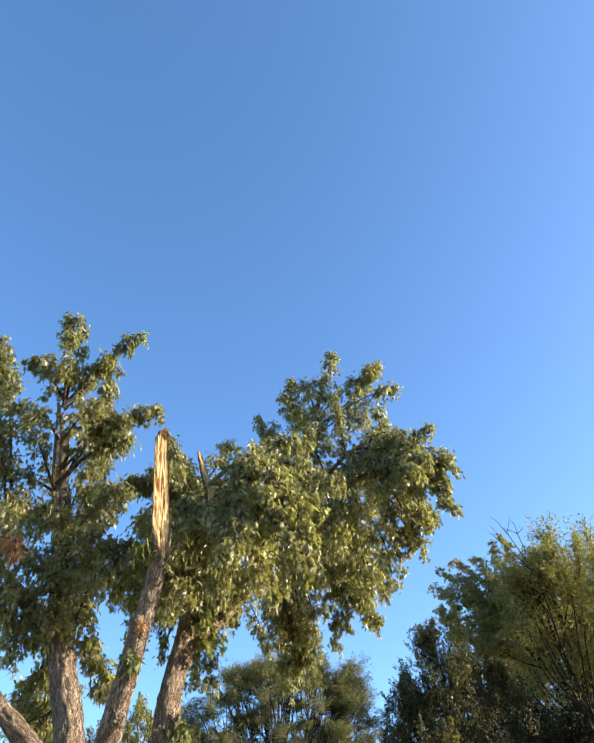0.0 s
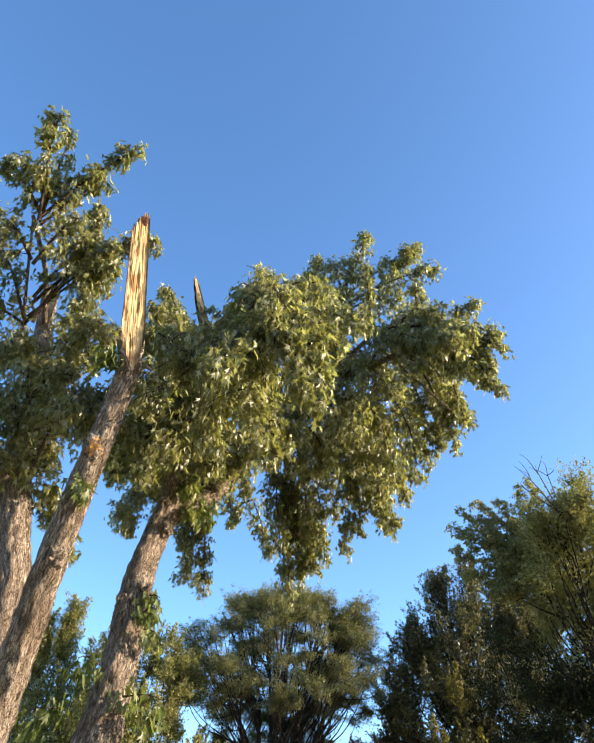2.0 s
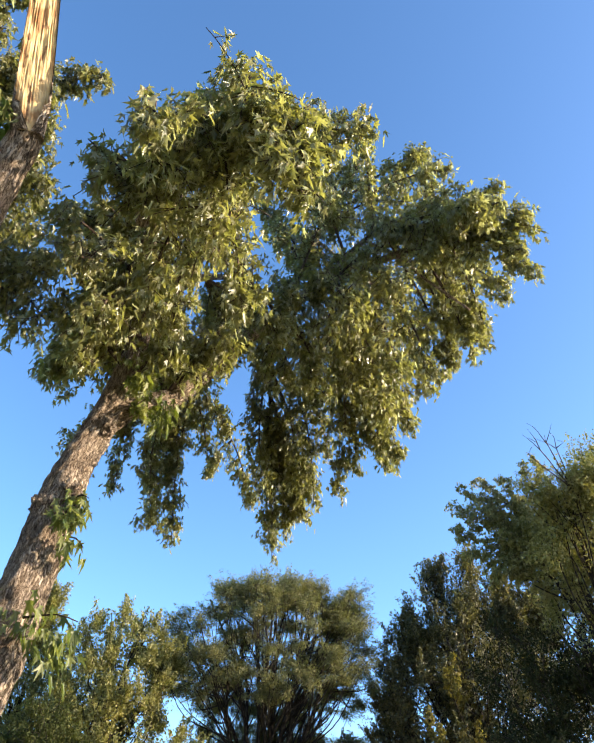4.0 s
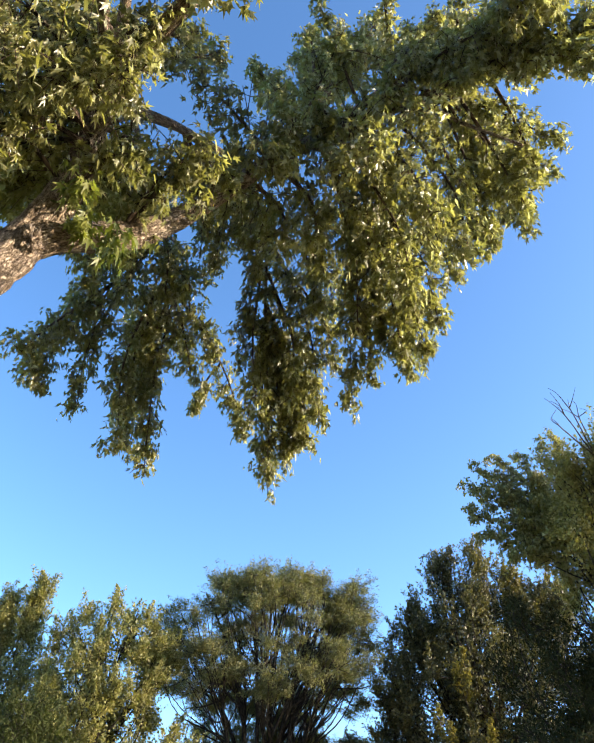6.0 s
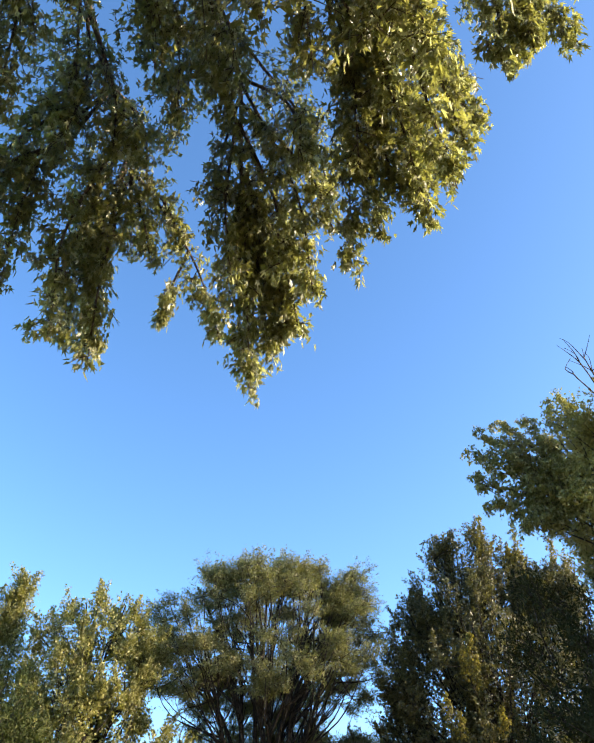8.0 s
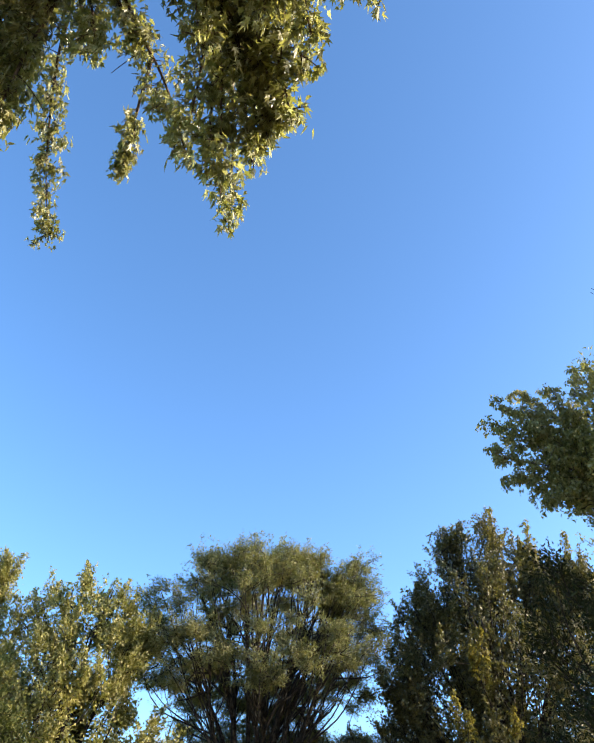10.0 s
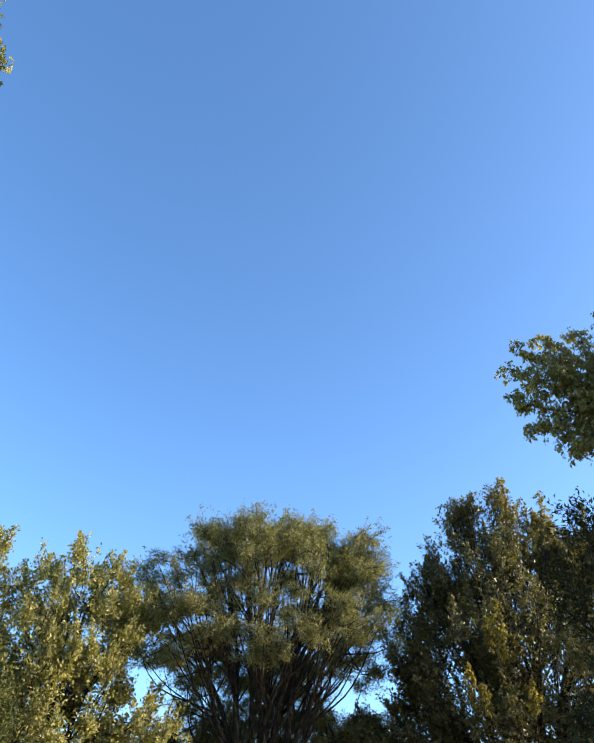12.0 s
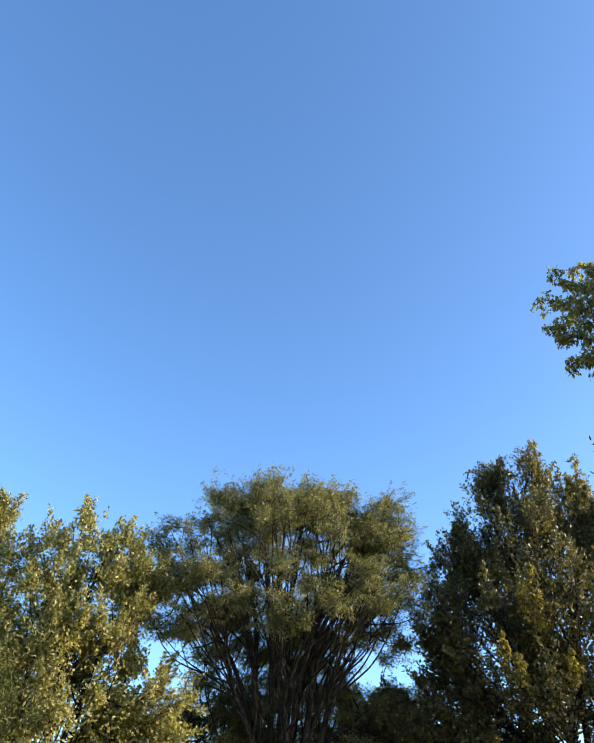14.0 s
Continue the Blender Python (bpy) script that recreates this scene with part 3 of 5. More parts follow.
# between the snapped stem and the pale stem
bough([(-1.2, 8.5, 6.6), (-1.45, 7.9, 6.7), (-1.58, 7.55, 6.55)], 0.2, bare=0.6)
bough([(-1.1, 8.6, 5.9), (-1.6, 7.9, 6.0), (-1.75, 7.55, 5.7)], 0.36)
bough([(-1.1, 8.6, 5.9), (-1.4, 8.0, 5.8), (-1.45, 7.6, 5.3)], 0.4)
bough([(-0.9, 7.8, 6.4), (-0.95, 7.45, 6.0), (-0.95, 7.25, 5.5)], 0.32)
bough([(-1.15, 8.6, 5.5), (-1.25, 8.0, 5.3), (-1.2, 7.65, 4.8)], 0.38)
# front clump that hangs over the path
bough([(-0.55, 7.1, 6.3), (-0.38, 6.6, 5.8), (-0.3, 6.4, 5.3)], 0.32)
bough([(-0.6, 7.2, 6.3), (-0.42, 6.3, 5.2), (-0.52, 5.9, 4.45)], 0.3)
bough([(-0.55, 7.1, 6.3), (-0.15, 6.3, 5.7), (-0.1, 6.1, 4.9)], 0.34)
bough([(-0.55, 7.1, 6.3), (-0.05, 6.5, 5.5), (0.1, 6.1, 4.5)], 0.32)
bough([(-0.7, 7.4, 6.4), (-0.4, 6.9, 5.6), (-0.3, 6.7, 4.5)], 0.38)
bough([(-0.7, 7.4, 6.4), (-0.3, 7.2, 5.5), (-0.1, 7.25, 4.5)], 0.3)
bough([(-0.8, 7.6, 6.4), (-0.7, 7.3, 5.4), (-0.75, 7.2, 4.7)], 0.35)
bough([(-1.0, 8.2, 6.1), (-0.8, 8.1, 5.7), (-0.75, 8.0, 5.1)], 0.35)
bough([(-1.0, 8.2, 6.1), (-0.75, 8.1, 6.0), (-0.62, 8.0, 5.7)], 0.28)
bough([(-0.9, 9.05, 5.1), (-0.55, 8.8, 5.6), (-0.35, 8.65, 5.4)], 0.28)
# right limb
bough([(0.3, 9.45, 6.8), (0.8, 9.7, 7.0), (1.2, 9.8, 6.6)], 0.42)
bough([(1.1, 9.4, 7.9), (1.8, 8.8, 7.6), (2.3, 8.5, 7.1)], 0.36)
bough([(1.5, 9.3, 8.0), (2.1, 8.6, 7.5), (2.5, 8.3, 7.0)], 0.3)
bough([(2.0, 8.85, 7.4), (2.3, 8.55, 7.0), (2.45, 8.4, 6.6)], 0.18)
bough([(1.1, 9.4, 7.9), (1.6, 8.6, 7.2), (1.95, 7.95, 6.6)], 0.26)
bough([(0.5, 9.45, 7.2), (1.1, 9.3, 6.4), (1.3, 9.25, 5.5)], 0.36)
bough([(0.9, 9.4, 7.6), (1.5, 9.5, 6.5), (1.6, 9.5, 5.6)], 0.3)
bough([(1.4, 9.3, 8.0), (2.1, 10.0, 8.0), (2.3, 10.35, 7.4)], 0.33)
bough([(1.4, 9.3, 8.0), (2.2, 10.4, 8.1), (2.5, 10.75, 7.5)], 0.28)
bough([(0.3, 9.6, 7.2), (0.8, 9.9, 6.8), (0.9, 10.0, 6.0)], 0.42)
bough([(0.5, 9.5, 7.2), (1.1, 9.9, 6.4), (1.25, 10.0, 5.6)], 0.32)
bough([(0.4, 9.8, 8.4), (1.1, 9.7, 8.9), (1.6, 9.5, 8.7)], 0.45)
bough([(1.1, 9.4, 7.9), (1.8, 9.3, 8.25), (2.3, 9.25, 8.1)], 0.26)
# top of the right side
bough([(0.9, 9.95, 9.9), (1.05, 10.0, 10.5), (1.13, 10.05, 10.95)], 0.26)
bough([(0.6, 9.9, 9.0), (1.3, 9.8, 9.7), (1.9, 9.7, 10.2)], 0.34, bare=0.3)
bough([(0.5, 9.8, 8.7), (1.4, 9.6, 9.2), (2.2, 9.4, 9.4)], 0.34, bare=0.3)
bough([(0.5, 9.85, 8.6), (0.2, 10.1, 9.5), (0.05, 10.2, 10.0)], 0.32)
bough([(0.7, 9.9, 9.2), (0.6, 10.0, 9.8), (0.55, 10.1, 10.2)], 0.34)
bough([(0.25, 9.7, 7.6), (0.0, 10.0, 8.6), (-0.2, 10.0, 9.0)], 0.42)
bough([(0.1, 9.5, 6.7), (0.4, 9.3, 7.8), (0.6, 9.1, 8.2)], 0.42)
bough([(0.05, 9.4, 6.4), (-0.4, 9.1, 6.8), (-0.7, 8.9, 7.0)], 0.35)
# hanging sprays behind
bough([(-0.14, 11.8, 7.1), (0.0, 12.6, 6.3), (0.0, 13.3, 5.55)], 0.26, singles=60, thick=0.75)
bough([(-0.2, 11.6, 7.6), (0.2, 11.8, 6.6), (0.28, 11.8, 5.7)], 0.28)
bough([(-0.22, 11.4, 8.1), (0.3, 11.4, 7.6), (0.45, 11.3, 6.5)], 0.42)
bough([(-0.4, 10.8, 8.2), (0.5, 11.9, 8.0), (0.75, 12.2, 7.3)], 0.42)
bough([(-0.2, 11.6, 7.6), (-0.25, 11.8, 6.6), (-0.15, 12.1, 5.8)], 0.3)
bough([(0.3, 9.7, 7.6), (0.9, 11.0, 7.4), (1.07, 11.44, 5.7)], 0.27, singles=60, bare=0.35)
bough([(0.3, 9.7, 7.6), (1.2, 11.0, 7.6), (1.65, 11.45, 6.5)], 0.33, singles=60, bare=0.35)
bough([(0.3, 9.7, 7.6), (0.8, 10.7, 7.2), (0.9, 11.1, 6.1)], 0.35, bare=0.3)
bough([(0.4, 9.8, 8.2), (1.5, 11.2, 8.6), (2.1, 11.5, 8.1)], 0.4, bare=0.35)
bough([(-1.35, 12.2, 7.6), (-0.7, 12.6, 6.8), (-0.32, 12.95, 5.9)], 0.24, singles=60)
bough([(-0.7, 12.6, 6.8), (-0.95, 13.2, 6.95), (-1.15, 13.75, 6.8)], 0.15, bare=0.5)
bough([(-1.35, 12.2, 7.6), (-2.2, 13.8, 8.2), (-2.47, 15.25, 7.6)], 0.26, bare=0.35)
bough([(-1.35, 12.2, 7.6), (-1.4, 12.3, 6.3), (-1.28, 12.25, 4.95)], 0.25, singles=60)
bough([(-1.4, 11.9, 7.8), (-1.7, 12.0, 6.4), (-1.55, 12.0, 5.05)], 0.28)
bough([(-1.5, 11.5, 8.0), (-2.0, 11.7, 7.2), (-2.1, 11.85, 6.3)], 0.4)
bough([(-1.5, 11.5, 8.0), (-2.3, 11.6, 7.0), (-2.5, 11.9, 5.75)], 0.35)
bough([(-1.45, 11.8, 7.9), (-1.75, 12.4, 7.3), (-1.75, 12.6, 6.7)], 0.38)
bough([(-1.5, 10.6, 7.8), (-1.6, 11.2, 7.6), (-1.7, 11.4, 6.8)], 0.45)
bough([(-0.9, 9.6, 7.2), (-0.85, 10.5, 7.4), (-0.8, 10.8, 7.0)], 0.34)
bough([(-0.9, 9.6, 7.2), (-0.3, 10.4, 7.4), (-0.1, 10.8, 7.0)], 0.42)
bough([(-1.4, 9.6, 7.4), (-1.9, 10.2, 7.2), (-2.1, 10.6, 6.6)], 0.45)
bough([(-1.1, 8.6, 5.9), (-1.6, 8.5, 6.3), (-1.95, 8.2, 6.2)], 0.4)
bough([(-1.15, 8.6, 5.4), (-1.7, 8.8, 5.7), (-2.1, 9.0, 5.5)], 0.4)
bough([(-1.15, 8.6, 5.4), (-1.6, 8.3, 5.4), (-1.75, 8.1, 5.2)], 0.34)
bough([(-1.2, 8.5, 6.4), (-1.9, 9.6, 6.6), (-2.5, 10.3, 6.0)], 0.42)
bough([(-2.95, 7.6, 6.3), (-2.3, 7.3, 7.1), (-1.6, 7.2, 7.25)], 0.3, bare=0.55)
bough([(-2.95, 7.6, 6.3), (-2.4, 7.2, 6.6), (-1.95, 7.1, 6.75)], 0.36, bare=0.6)
bough([(-2.95, 7.6, 6.3), (-3.2, 7.2, 6.9), (-3.4, 6.8, 7.1)], 0.32)
bough([(-3.4, 7.6, 5.4), (-3.1, 7.1, 5.3), (-2.95, 6.8, 5.1)], 0.4)
bough([(-2.6, 7.9, 4.5), (-2.2, 8.0, 4.4), (-1.95, 7.9, 3.85)], 0.26, size=0.1)
bough([(-2.3, 7.7, 3.8), (-2.7, 8.0, 3.7), (-3.0, 8.1, 4.0)], 0.4)
bough([(-1.4, 9.6, 7.4), (-1.9, 9.4, 6.6), (-2.1, 9.4, 5.9)], 0.4)
bough([(-0.55, 7.1, 6.3), (0.1, 7.2, 6.7), (0.4, 7.3, 6.6)], 0.26)
bough([(-0.55, 7.1, 6.3), (0.0, 6.5, 5.6), (0.3, 6.2, 4.6)], 0.24)
bough([(1.2, 9.4, 8.0), (2.0, 10.6, 8.3), (2.4, 11.0, 7.6)], 0.28)
bough([(0.4, 9.8, 8.0), (1.6, 11.0, 8.3), (2.05, 11.4, 7.3)], 0.34, bare=0.35)
bough([(-0.22, 11.4, 8.1), (0.4, 11.7, 6.6), (0.55, 11.8, 5.4)], 0.18)
bough([(-0.14, 11.8, 7.1), (0.3, 12.2, 6.2), (0.46, 12.35, 5.45)], 0.26, thick=0.75)
bough([(0.3, 9.7, 7.6), (1.2, 11.0, 6.9), (1.4, 11.35, 6.0)], 0.28, bare=0.35)
bough([(0.5, 9.45, 7.2), (0.7, 9.0, 6.4), (0.8, 8.9, 5.9)], 0.36)
bough([(0.1, 9.5, 6.6), (0.4, 9.9, 6.4), (0.5, 10.3, 6.1)], 0.36)
bough([(1.4, 9.3, 8.0), (2.4, 10.0, 8.1), (2.95, 10.3, 7.75)], 0.22, bare=0.3)
bough([(1.4, 9.3, 8.0), (2.3, 10.3, 7.8), (2.75, 10.6, 7.2)], 0.24, bare=0.3)
bough([(1.1, 9.4, 7.9), (2.0, 9.5, 7.7), (2.7, 9.6, 7.3)], 0.22, bare=0.4)
bough([(-1.5, 11.5, 8.0), (-1.2, 11.8, 7.8), (-1.05, 12.0, 7.0)], 0.36)
bough([(-0.5, 10.7, 8.2), (-0.85, 11.2, 8.0), (-0.95, 11.4, 7.7)], 0.24)
bough([(-0.2, 11.5, 7.8), (0.5, 11.7, 6.9), (0.72, 11.65, 6.05)], 0.24)
bough([(-1.24, 8.75, 5.1), (-1.5, 8.4, 5.2), (-1.55, 8.3, 4.8)], 0.28)
bough([(-0.3, 9.3, 5.9), (-0.35, 9.5, 6.5), (-0.4, 9.6, 6.9)], 0.3)
bough([(0.0, 9.4, 6.25), (0.05, 9.6, 6.9), (0.0, 9.6, 7.2)], 0.32)
bough([(0.4, 9.45, 7.0), (0.35, 9.7, 7.6), (0.4, 9.7, 7.9)], 0.32)
bough([(0.3, 9.45, 6.8), (0.55, 9.2, 6.3), (0.6, 9.1, 5.9)], 0.3)
bough([(-0.1, 9.38, 6.1), (0.1, 9.7, 6.2), (0.15, 9.9, 5.9)], 0.3)
bough([(-1.5, 11.5, 8.0), (-2.1, 11.9, 6.6), (-2.1, 12.0, 5.6)], 0.28)
bough([(-1.2, 8.7, 5.8), (-1.0, 8.2, 5.5), (-1.0, 8.0, 5.0)], 0.3)
bough([(-1.24, 8.75, 5.1), (-1.8, 9.0, 5.5), (-2.15, 9.1, 5.3)], 0.32)
bough([(-1.2, 8.7, 5.8), (-2.0, 9.4, 6.2), (-2.45, 9.7, 5.7)], 0.36)
bough([(0.5, 9.45, 7.2), (0.7, 9.7, 7.7), (0.9, 9.8, 7.9)], 0.34)
bough([(1.0, 9.4, 7.8), (1.1, 9.0, 7.7), (1.2, 8.8, 7.25)], 0.3)
bough([(1.5, 9.3, 8.1), (1.7, 8.9, 8.0), (1.8, 8.7, 7.55)], 0.28)
bough([(0.1, 9.45, 6.4), (0.35, 9.6, 6.2), (0.4, 9.7, 5.8)], 0.26)
bough([(-0.3, 6.9, 6.2), (0.1, 6.4, 5.3), (0.28, 6.25, 4.4)], 0.22)
bough([(-2.68, 8.0, 4.8), (-2.7, 7.6, 5.2), (-2.6, 7.35, 5.1)], 0.45)
bough([(-2.9, 8.3, 5.7), (-2.4, 7.8, 5.8), (-2.2, 7.5, 5.5)], 0.45)
bough([(-3.0, 8.5, 6.0), (-3.0, 7.8, 6.1), (-2.95, 7.4, 5.8)], 0.45)
bough([(-2.5, 7.85, 4.3), (-2.4, 7.8, 4.9), (-2.3, 7.8, 4.7)], 0.36)
bough([(-2.9, 8.3, 5.6), (-2.1, 8.0, 5.7), (-1.85, 7.8, 5.3)], 0.42)
bough([(-3.2, 8.7, 6.6), (-3.3, 8.2, 6.4), (-3.3, 7.8, 6.0)], 0.36)
bough([(0.4, 9.8, 8.0), (0.8, 11.0, 7.0), (0.87, 11.6, 5.5)], 0.26, bare=0.3)
bough([(0.4, 9.8, 8.0), (1.4, 10.6, 7.1), (1.66, 10.8, 6.0)], 0.24, bare=0.3)
bough([(1.2, 9.4, 8.0), (1.85, 10.1, 7.3), (1.9, 10.4, 6.5)], 0.24, bare=0.3)
bough([(0.3, 9.7, 7.6), (1.0, 10.9, 7.0), (1.2, 11.35, 6.1)], 0.24, bare=0.3)
bough([(0.6, 9.9, 9.0), (0.8, 9.9, 9.6), (0.85, 9.9, 10.1)], 0.32)
bough([(0.3, 9.7, 8.0), (0.6, 9.7, 8.7), (0.8, 9.7, 9.0)], 0.4)
bough([(-1.2, 8.72, 4.95), (-0.95, 8.55, 5.2), (-0.7, 8.5, 5.15)], 0.22)
bough([(-0.9, 9.0, 5.1), (-0.7, 8.85, 5.4), (-0.5, 8.8, 5.45)], 0.22)
bough([(-1.25, 8.6, 6.8), (-1.6, 9.0, 7.6), (-1.85, 9.2, 7.95)], 0.3)
bough([(-1.25, 8.6, 6.8), (-1.7, 8.9, 7.2), (-2.1, 9.1, 7.3)], 0.32)
bough([(0.55, 9.85, 8.8), (0.4, 9.9, 9.2), (0.36, 9.92, 9.4)], 0.3)
bough([(-1.24, 8.7, 5.5), (-1.4, 9.4, 6.2), (-1.45, 9.9, 6.2)], 0.4)
bough([(-1.2, 8.7, 5.8), (-1.1, 9.4, 6.5), (-1.12, 10.0, 6.4)], 0.36)
bough([(-1.0, 8.95, 4.95), (-0.95, 9.3, 5.7), (-0.9, 9.6, 6.0)], 0.3)
bough([(-1.4, 9.6, 7.4), (-1.75, 10.3, 6.9), (-1.85, 10.7, 6.2)], 0.4)
bough([(-1.5, 10.6, 7.8), (-1.3, 11.2, 7.4), (-1.25, 11.5, 6.8)], 0.36)
bough([(-1.5, 11.5, 8.0), (-1.2, 11.6, 7.4), (-1.1, 11.6, 7.0)], 0.3)
bough([(-1.35, 12.2, 7.6), (-1.1, 12.3, 6.8), (-0.95, 12.3, 6.25)], 0.2)
bough([(-1.25, 8.6, 6.8), (-1.75, 9.0, 7.9), (-1.95, 9.2, 8.3)], 0.26)
bough([(-0.4, 10.8, 8.2), (-0.25, 11.0, 7.5), (-0.24, 11.1, 6.8)], 0.24)
bough([(1.4, 9.3, 8.0), (2.2, 9.9, 7.5), (2.4, 10.05, 6.95)], 0.22, bare=0.62)
bough([(1.4, 9.3, 8.0), (2.0, 10.1, 7.3), (2.15, 10.35, 6.6)], 0.22, bare=0.55)
bough([(-0.2, 11.5, 7.8), (-0.32, 11.7, 7.2), (-0.3, 11.9, 6.7)], 0.2)
bough([(-1.25, 8.6, 6.8), (-0.9, 8.9, 7.6), (-0.8, 9.0, 8.0)], 0.3)
bough([(-1.25, 8.6, 6.8), (-0.8, 8.9, 7.2), (-0.5, 9.0, 7.55)], 0.26)
bough([(-0.14, 11.8, 7.1), (-0.02, 12.3, 5.9), (0.04, 12.65, 5.02)], 0.2, thick=0.75)
bough([(0.4, 9.8, 8.2), (1.3, 11.0, 6.9), (1.45, 11.3, 5.75)], 0.22, bare=0.35)
bough([(-2.0, 11.7, 7.2), (-2.4, 11.4, 6.2), (-2.5, 11.2, 5.6)], 0.32)
bough([(-2.0, 11.7, 7.2), (-2.5, 11.7, 6.4), (-2.6, 11.8, 5.7)], 0.3)
bough([(-0.9, 9.6, 7.2), (-0.7, 10.8, 7.6), (-0.72, 11.4, 7.2)], 0.26)
bough([(-0.5, 10.7, 8.2), (-0.7, 11.4, 8.0), (-0.85, 11.9, 7.6)], 0.26)
bough([(-0.6, 9.9, 7.6), (-0.35, 10.6, 7.6), (-0.3, 11.0, 7.2)], 0.22)
bough([(-2.95, 6.85, 5.15), (-2.82, 6.62, 5.08), (-2.74, 6.48, 4.9)], 0.15, leaf=DEAD_LEAF)      # a withered sprig
bough([(0.25, 9.7, 7.6), (-0.2, 9.9, 8.7), (-0.42, 9.95, 9.2)], 0.26)
bough([(1.0, 9.8, 9.0), (1.7, 9.8, 9.9), (2.05, 9.85, 10.4)], 0.22, bare=0.3)
bough([(0.3, 9.8, 8.8), (0.25, 9.85, 9.6), (0.24, 9.9, 10.1)], 0.2)
bough([(1.0, 9.4, 7.3), (1.3, 9.1, 7.6), (1.5, 8.9, 7.5)], 0.3)
bough([(1.5, 9.2, 7.45), (1.8, 9.0, 7.8), (2.1, 8.8, 7.7)], 0.3)
bough([(0.8, 9.4, 7.2), (1.1, 9.1, 6.9), (1.25, 8.95, 6.5)], 0.3)
bough([(0.6, 9.4, 7.05), (0.9, 9.15, 7.2), (1.1, 9.0, 7.1)], 0.26)
bough([(-1.25, 8.75, 5.3), (-1.7, 8.9, 5.5), (-2.1, 9.0, 5.3)], 0.32)
bough([(-1.23, 8.75, 5.8), (-1.7, 8.8, 6.1), (-2.0, 8.8, 5.9)], 0.34)
bough([(-1.35, 8.7, 6.5), (-1.9, 8.7, 7.0), (-2.4, 8.7, 7.0)], 0.32)
bough([(-1.45, 10.2, 7.75), (-1.6, 10.9, 7.6), (-1.7, 11.2, 7.3)], 0.34)
bough([(-0.75, 10.0, 7.5), (-0.95, 10.8, 7.8), (-1.05, 11.1, 7.7)], 0.32)
bough([(-0.6, 10.4, 7.95), (-0.5, 10.9, 7.8), (-0.5, 11.2, 7.6)], 0.3)
bough([(-1.5, 11.2, 7.95), (-1.9, 11.4, 7.7), (-2.2, 11.5, 7.3)], 0.34)
bough([(-2.70, 6.70, 6.95), (-2.61, 6.51, 7.69), (-2.54, 6.35, 8.07)], 0.2)
bough([(-2.70, 6.75, 6.95), (-2.43, 6.72, 7.37), (-2.21, 6.70, 7.57)], 0.22)
bough([(-2.86, 7.40, 6.50), (-2.53, 7.18, 6.88), (-2.27, 7.00, 7.03)], 0.3, bare=0.6)
bough([(-2.95, 7.60, 6.30), (-3.17, 7.54, 6.42), (-3.35, 7.50, 6.44)], 0.34)
bough([(-2.95, 7.60, 6.40), (-2.50, 7.43, 6.78), (-2.14, 7.30, 6.91)], 0.26, bare=0.6)
bough([(-2.90, 8.20, 5.80), (-2.39, 7.87, 6.20), (-1.97, 7.60, 6.31)], 0.32)
bough([(-2.90, 7.50, 6.50), (-2.35, 7.22, 6.89), (-1.91, 7.00, 6.98)], 0.2)
bough([(-2.90, 8.20, 5.30), (-2.95, 7.70, 5.40), (-2.99, 7.30, 5.31)], 0.36)
bough([(-2.70, 8.00, 4.90), (-2.46, 7.78, 5.09), (-2.27, 7.60, 5.12)], 0.34)
bough([(-2.60, 7.95, 4.60), (-2.80, 7.76, 4.78), (-2.95, 7.60, 4.82)], 0.34)
bough([(-2.75, 8.10, 5.10), (-2.24, 8.04, 5.55), (-1.83, 8.00, 5.72)], 0.34)
bough([(-3.40, 7.40, 6.20), (-3.72, 7.18, 7.65), (-3.98, 7.00, 8.42)], 0.28, bare=0.5)
bough([(-3.40, 7.50, 5.70), (-3.57, 7.33, 6.68), (-3.71, 7.20, 7.20)], 0.34)
bough([(-1.35, 8.65, 6.60), (-1.57, 8.57, 7.41), (-1.76, 8.50, 7.84)], 0.2)
bough([(-1.30, 8.70, 6.20), (-1.57, 8.59, 6.79), (-1.80, 8.50, 7.09)], 0.3)
bough([(-1.25, 8.78, 5.20), (-1.62, 8.90, 5.64), (-1.92, 9.00, 5.83)], 0.34)
bough([(-3.10, 8.60, 6.30), (-2.74, 8.27, 7.34), (-2.44, 8.00, 7.86)], 0.3, bare=0.4)
bough([(-2.90, 8.40, 5.90), (-2.71, 8.29, 6.97), (-2.55, 8.20, 7.53)], 0.3, bare=0.4)
bough([(-0.14, 11.90, 6.90), (0.11, 12.23, 6.29), (0.31, 12.50, 5.51)], 0.22, thick=0.75)
bough([(-0.14, 11.90, 6.90), (-0.22, 12.34, 6.50), (-0.29, 12.70, 5.94)], 0.22, thick=0.75)
bough([(-0.10, 11.70, 7.30), (0.26, 11.97, 6.63), (0.55, 12.20, 5.77)], 0.22, thick=0.75)
bough([(-1.40, 12.10, 7.60), (-1.53, 12.27, 6.62), (-1.63, 12.40, 5.41)], 0.24)
bough([(-1.40, 12.10, 7.60), (-1.46, 12.32, 6.85), (-1.51, 12.50, 5.93)], 0.24)
bough([(-1.45, 12.00, 7.70), (-1.61, 12.11, 6.80), (-1.75, 12.20, 5.70)], 0.26)
bough([(0.90, 9.90, 7.60), (1.23, 10.40, 6.65), (1.50, 10.80, 5.43)], 0.22)
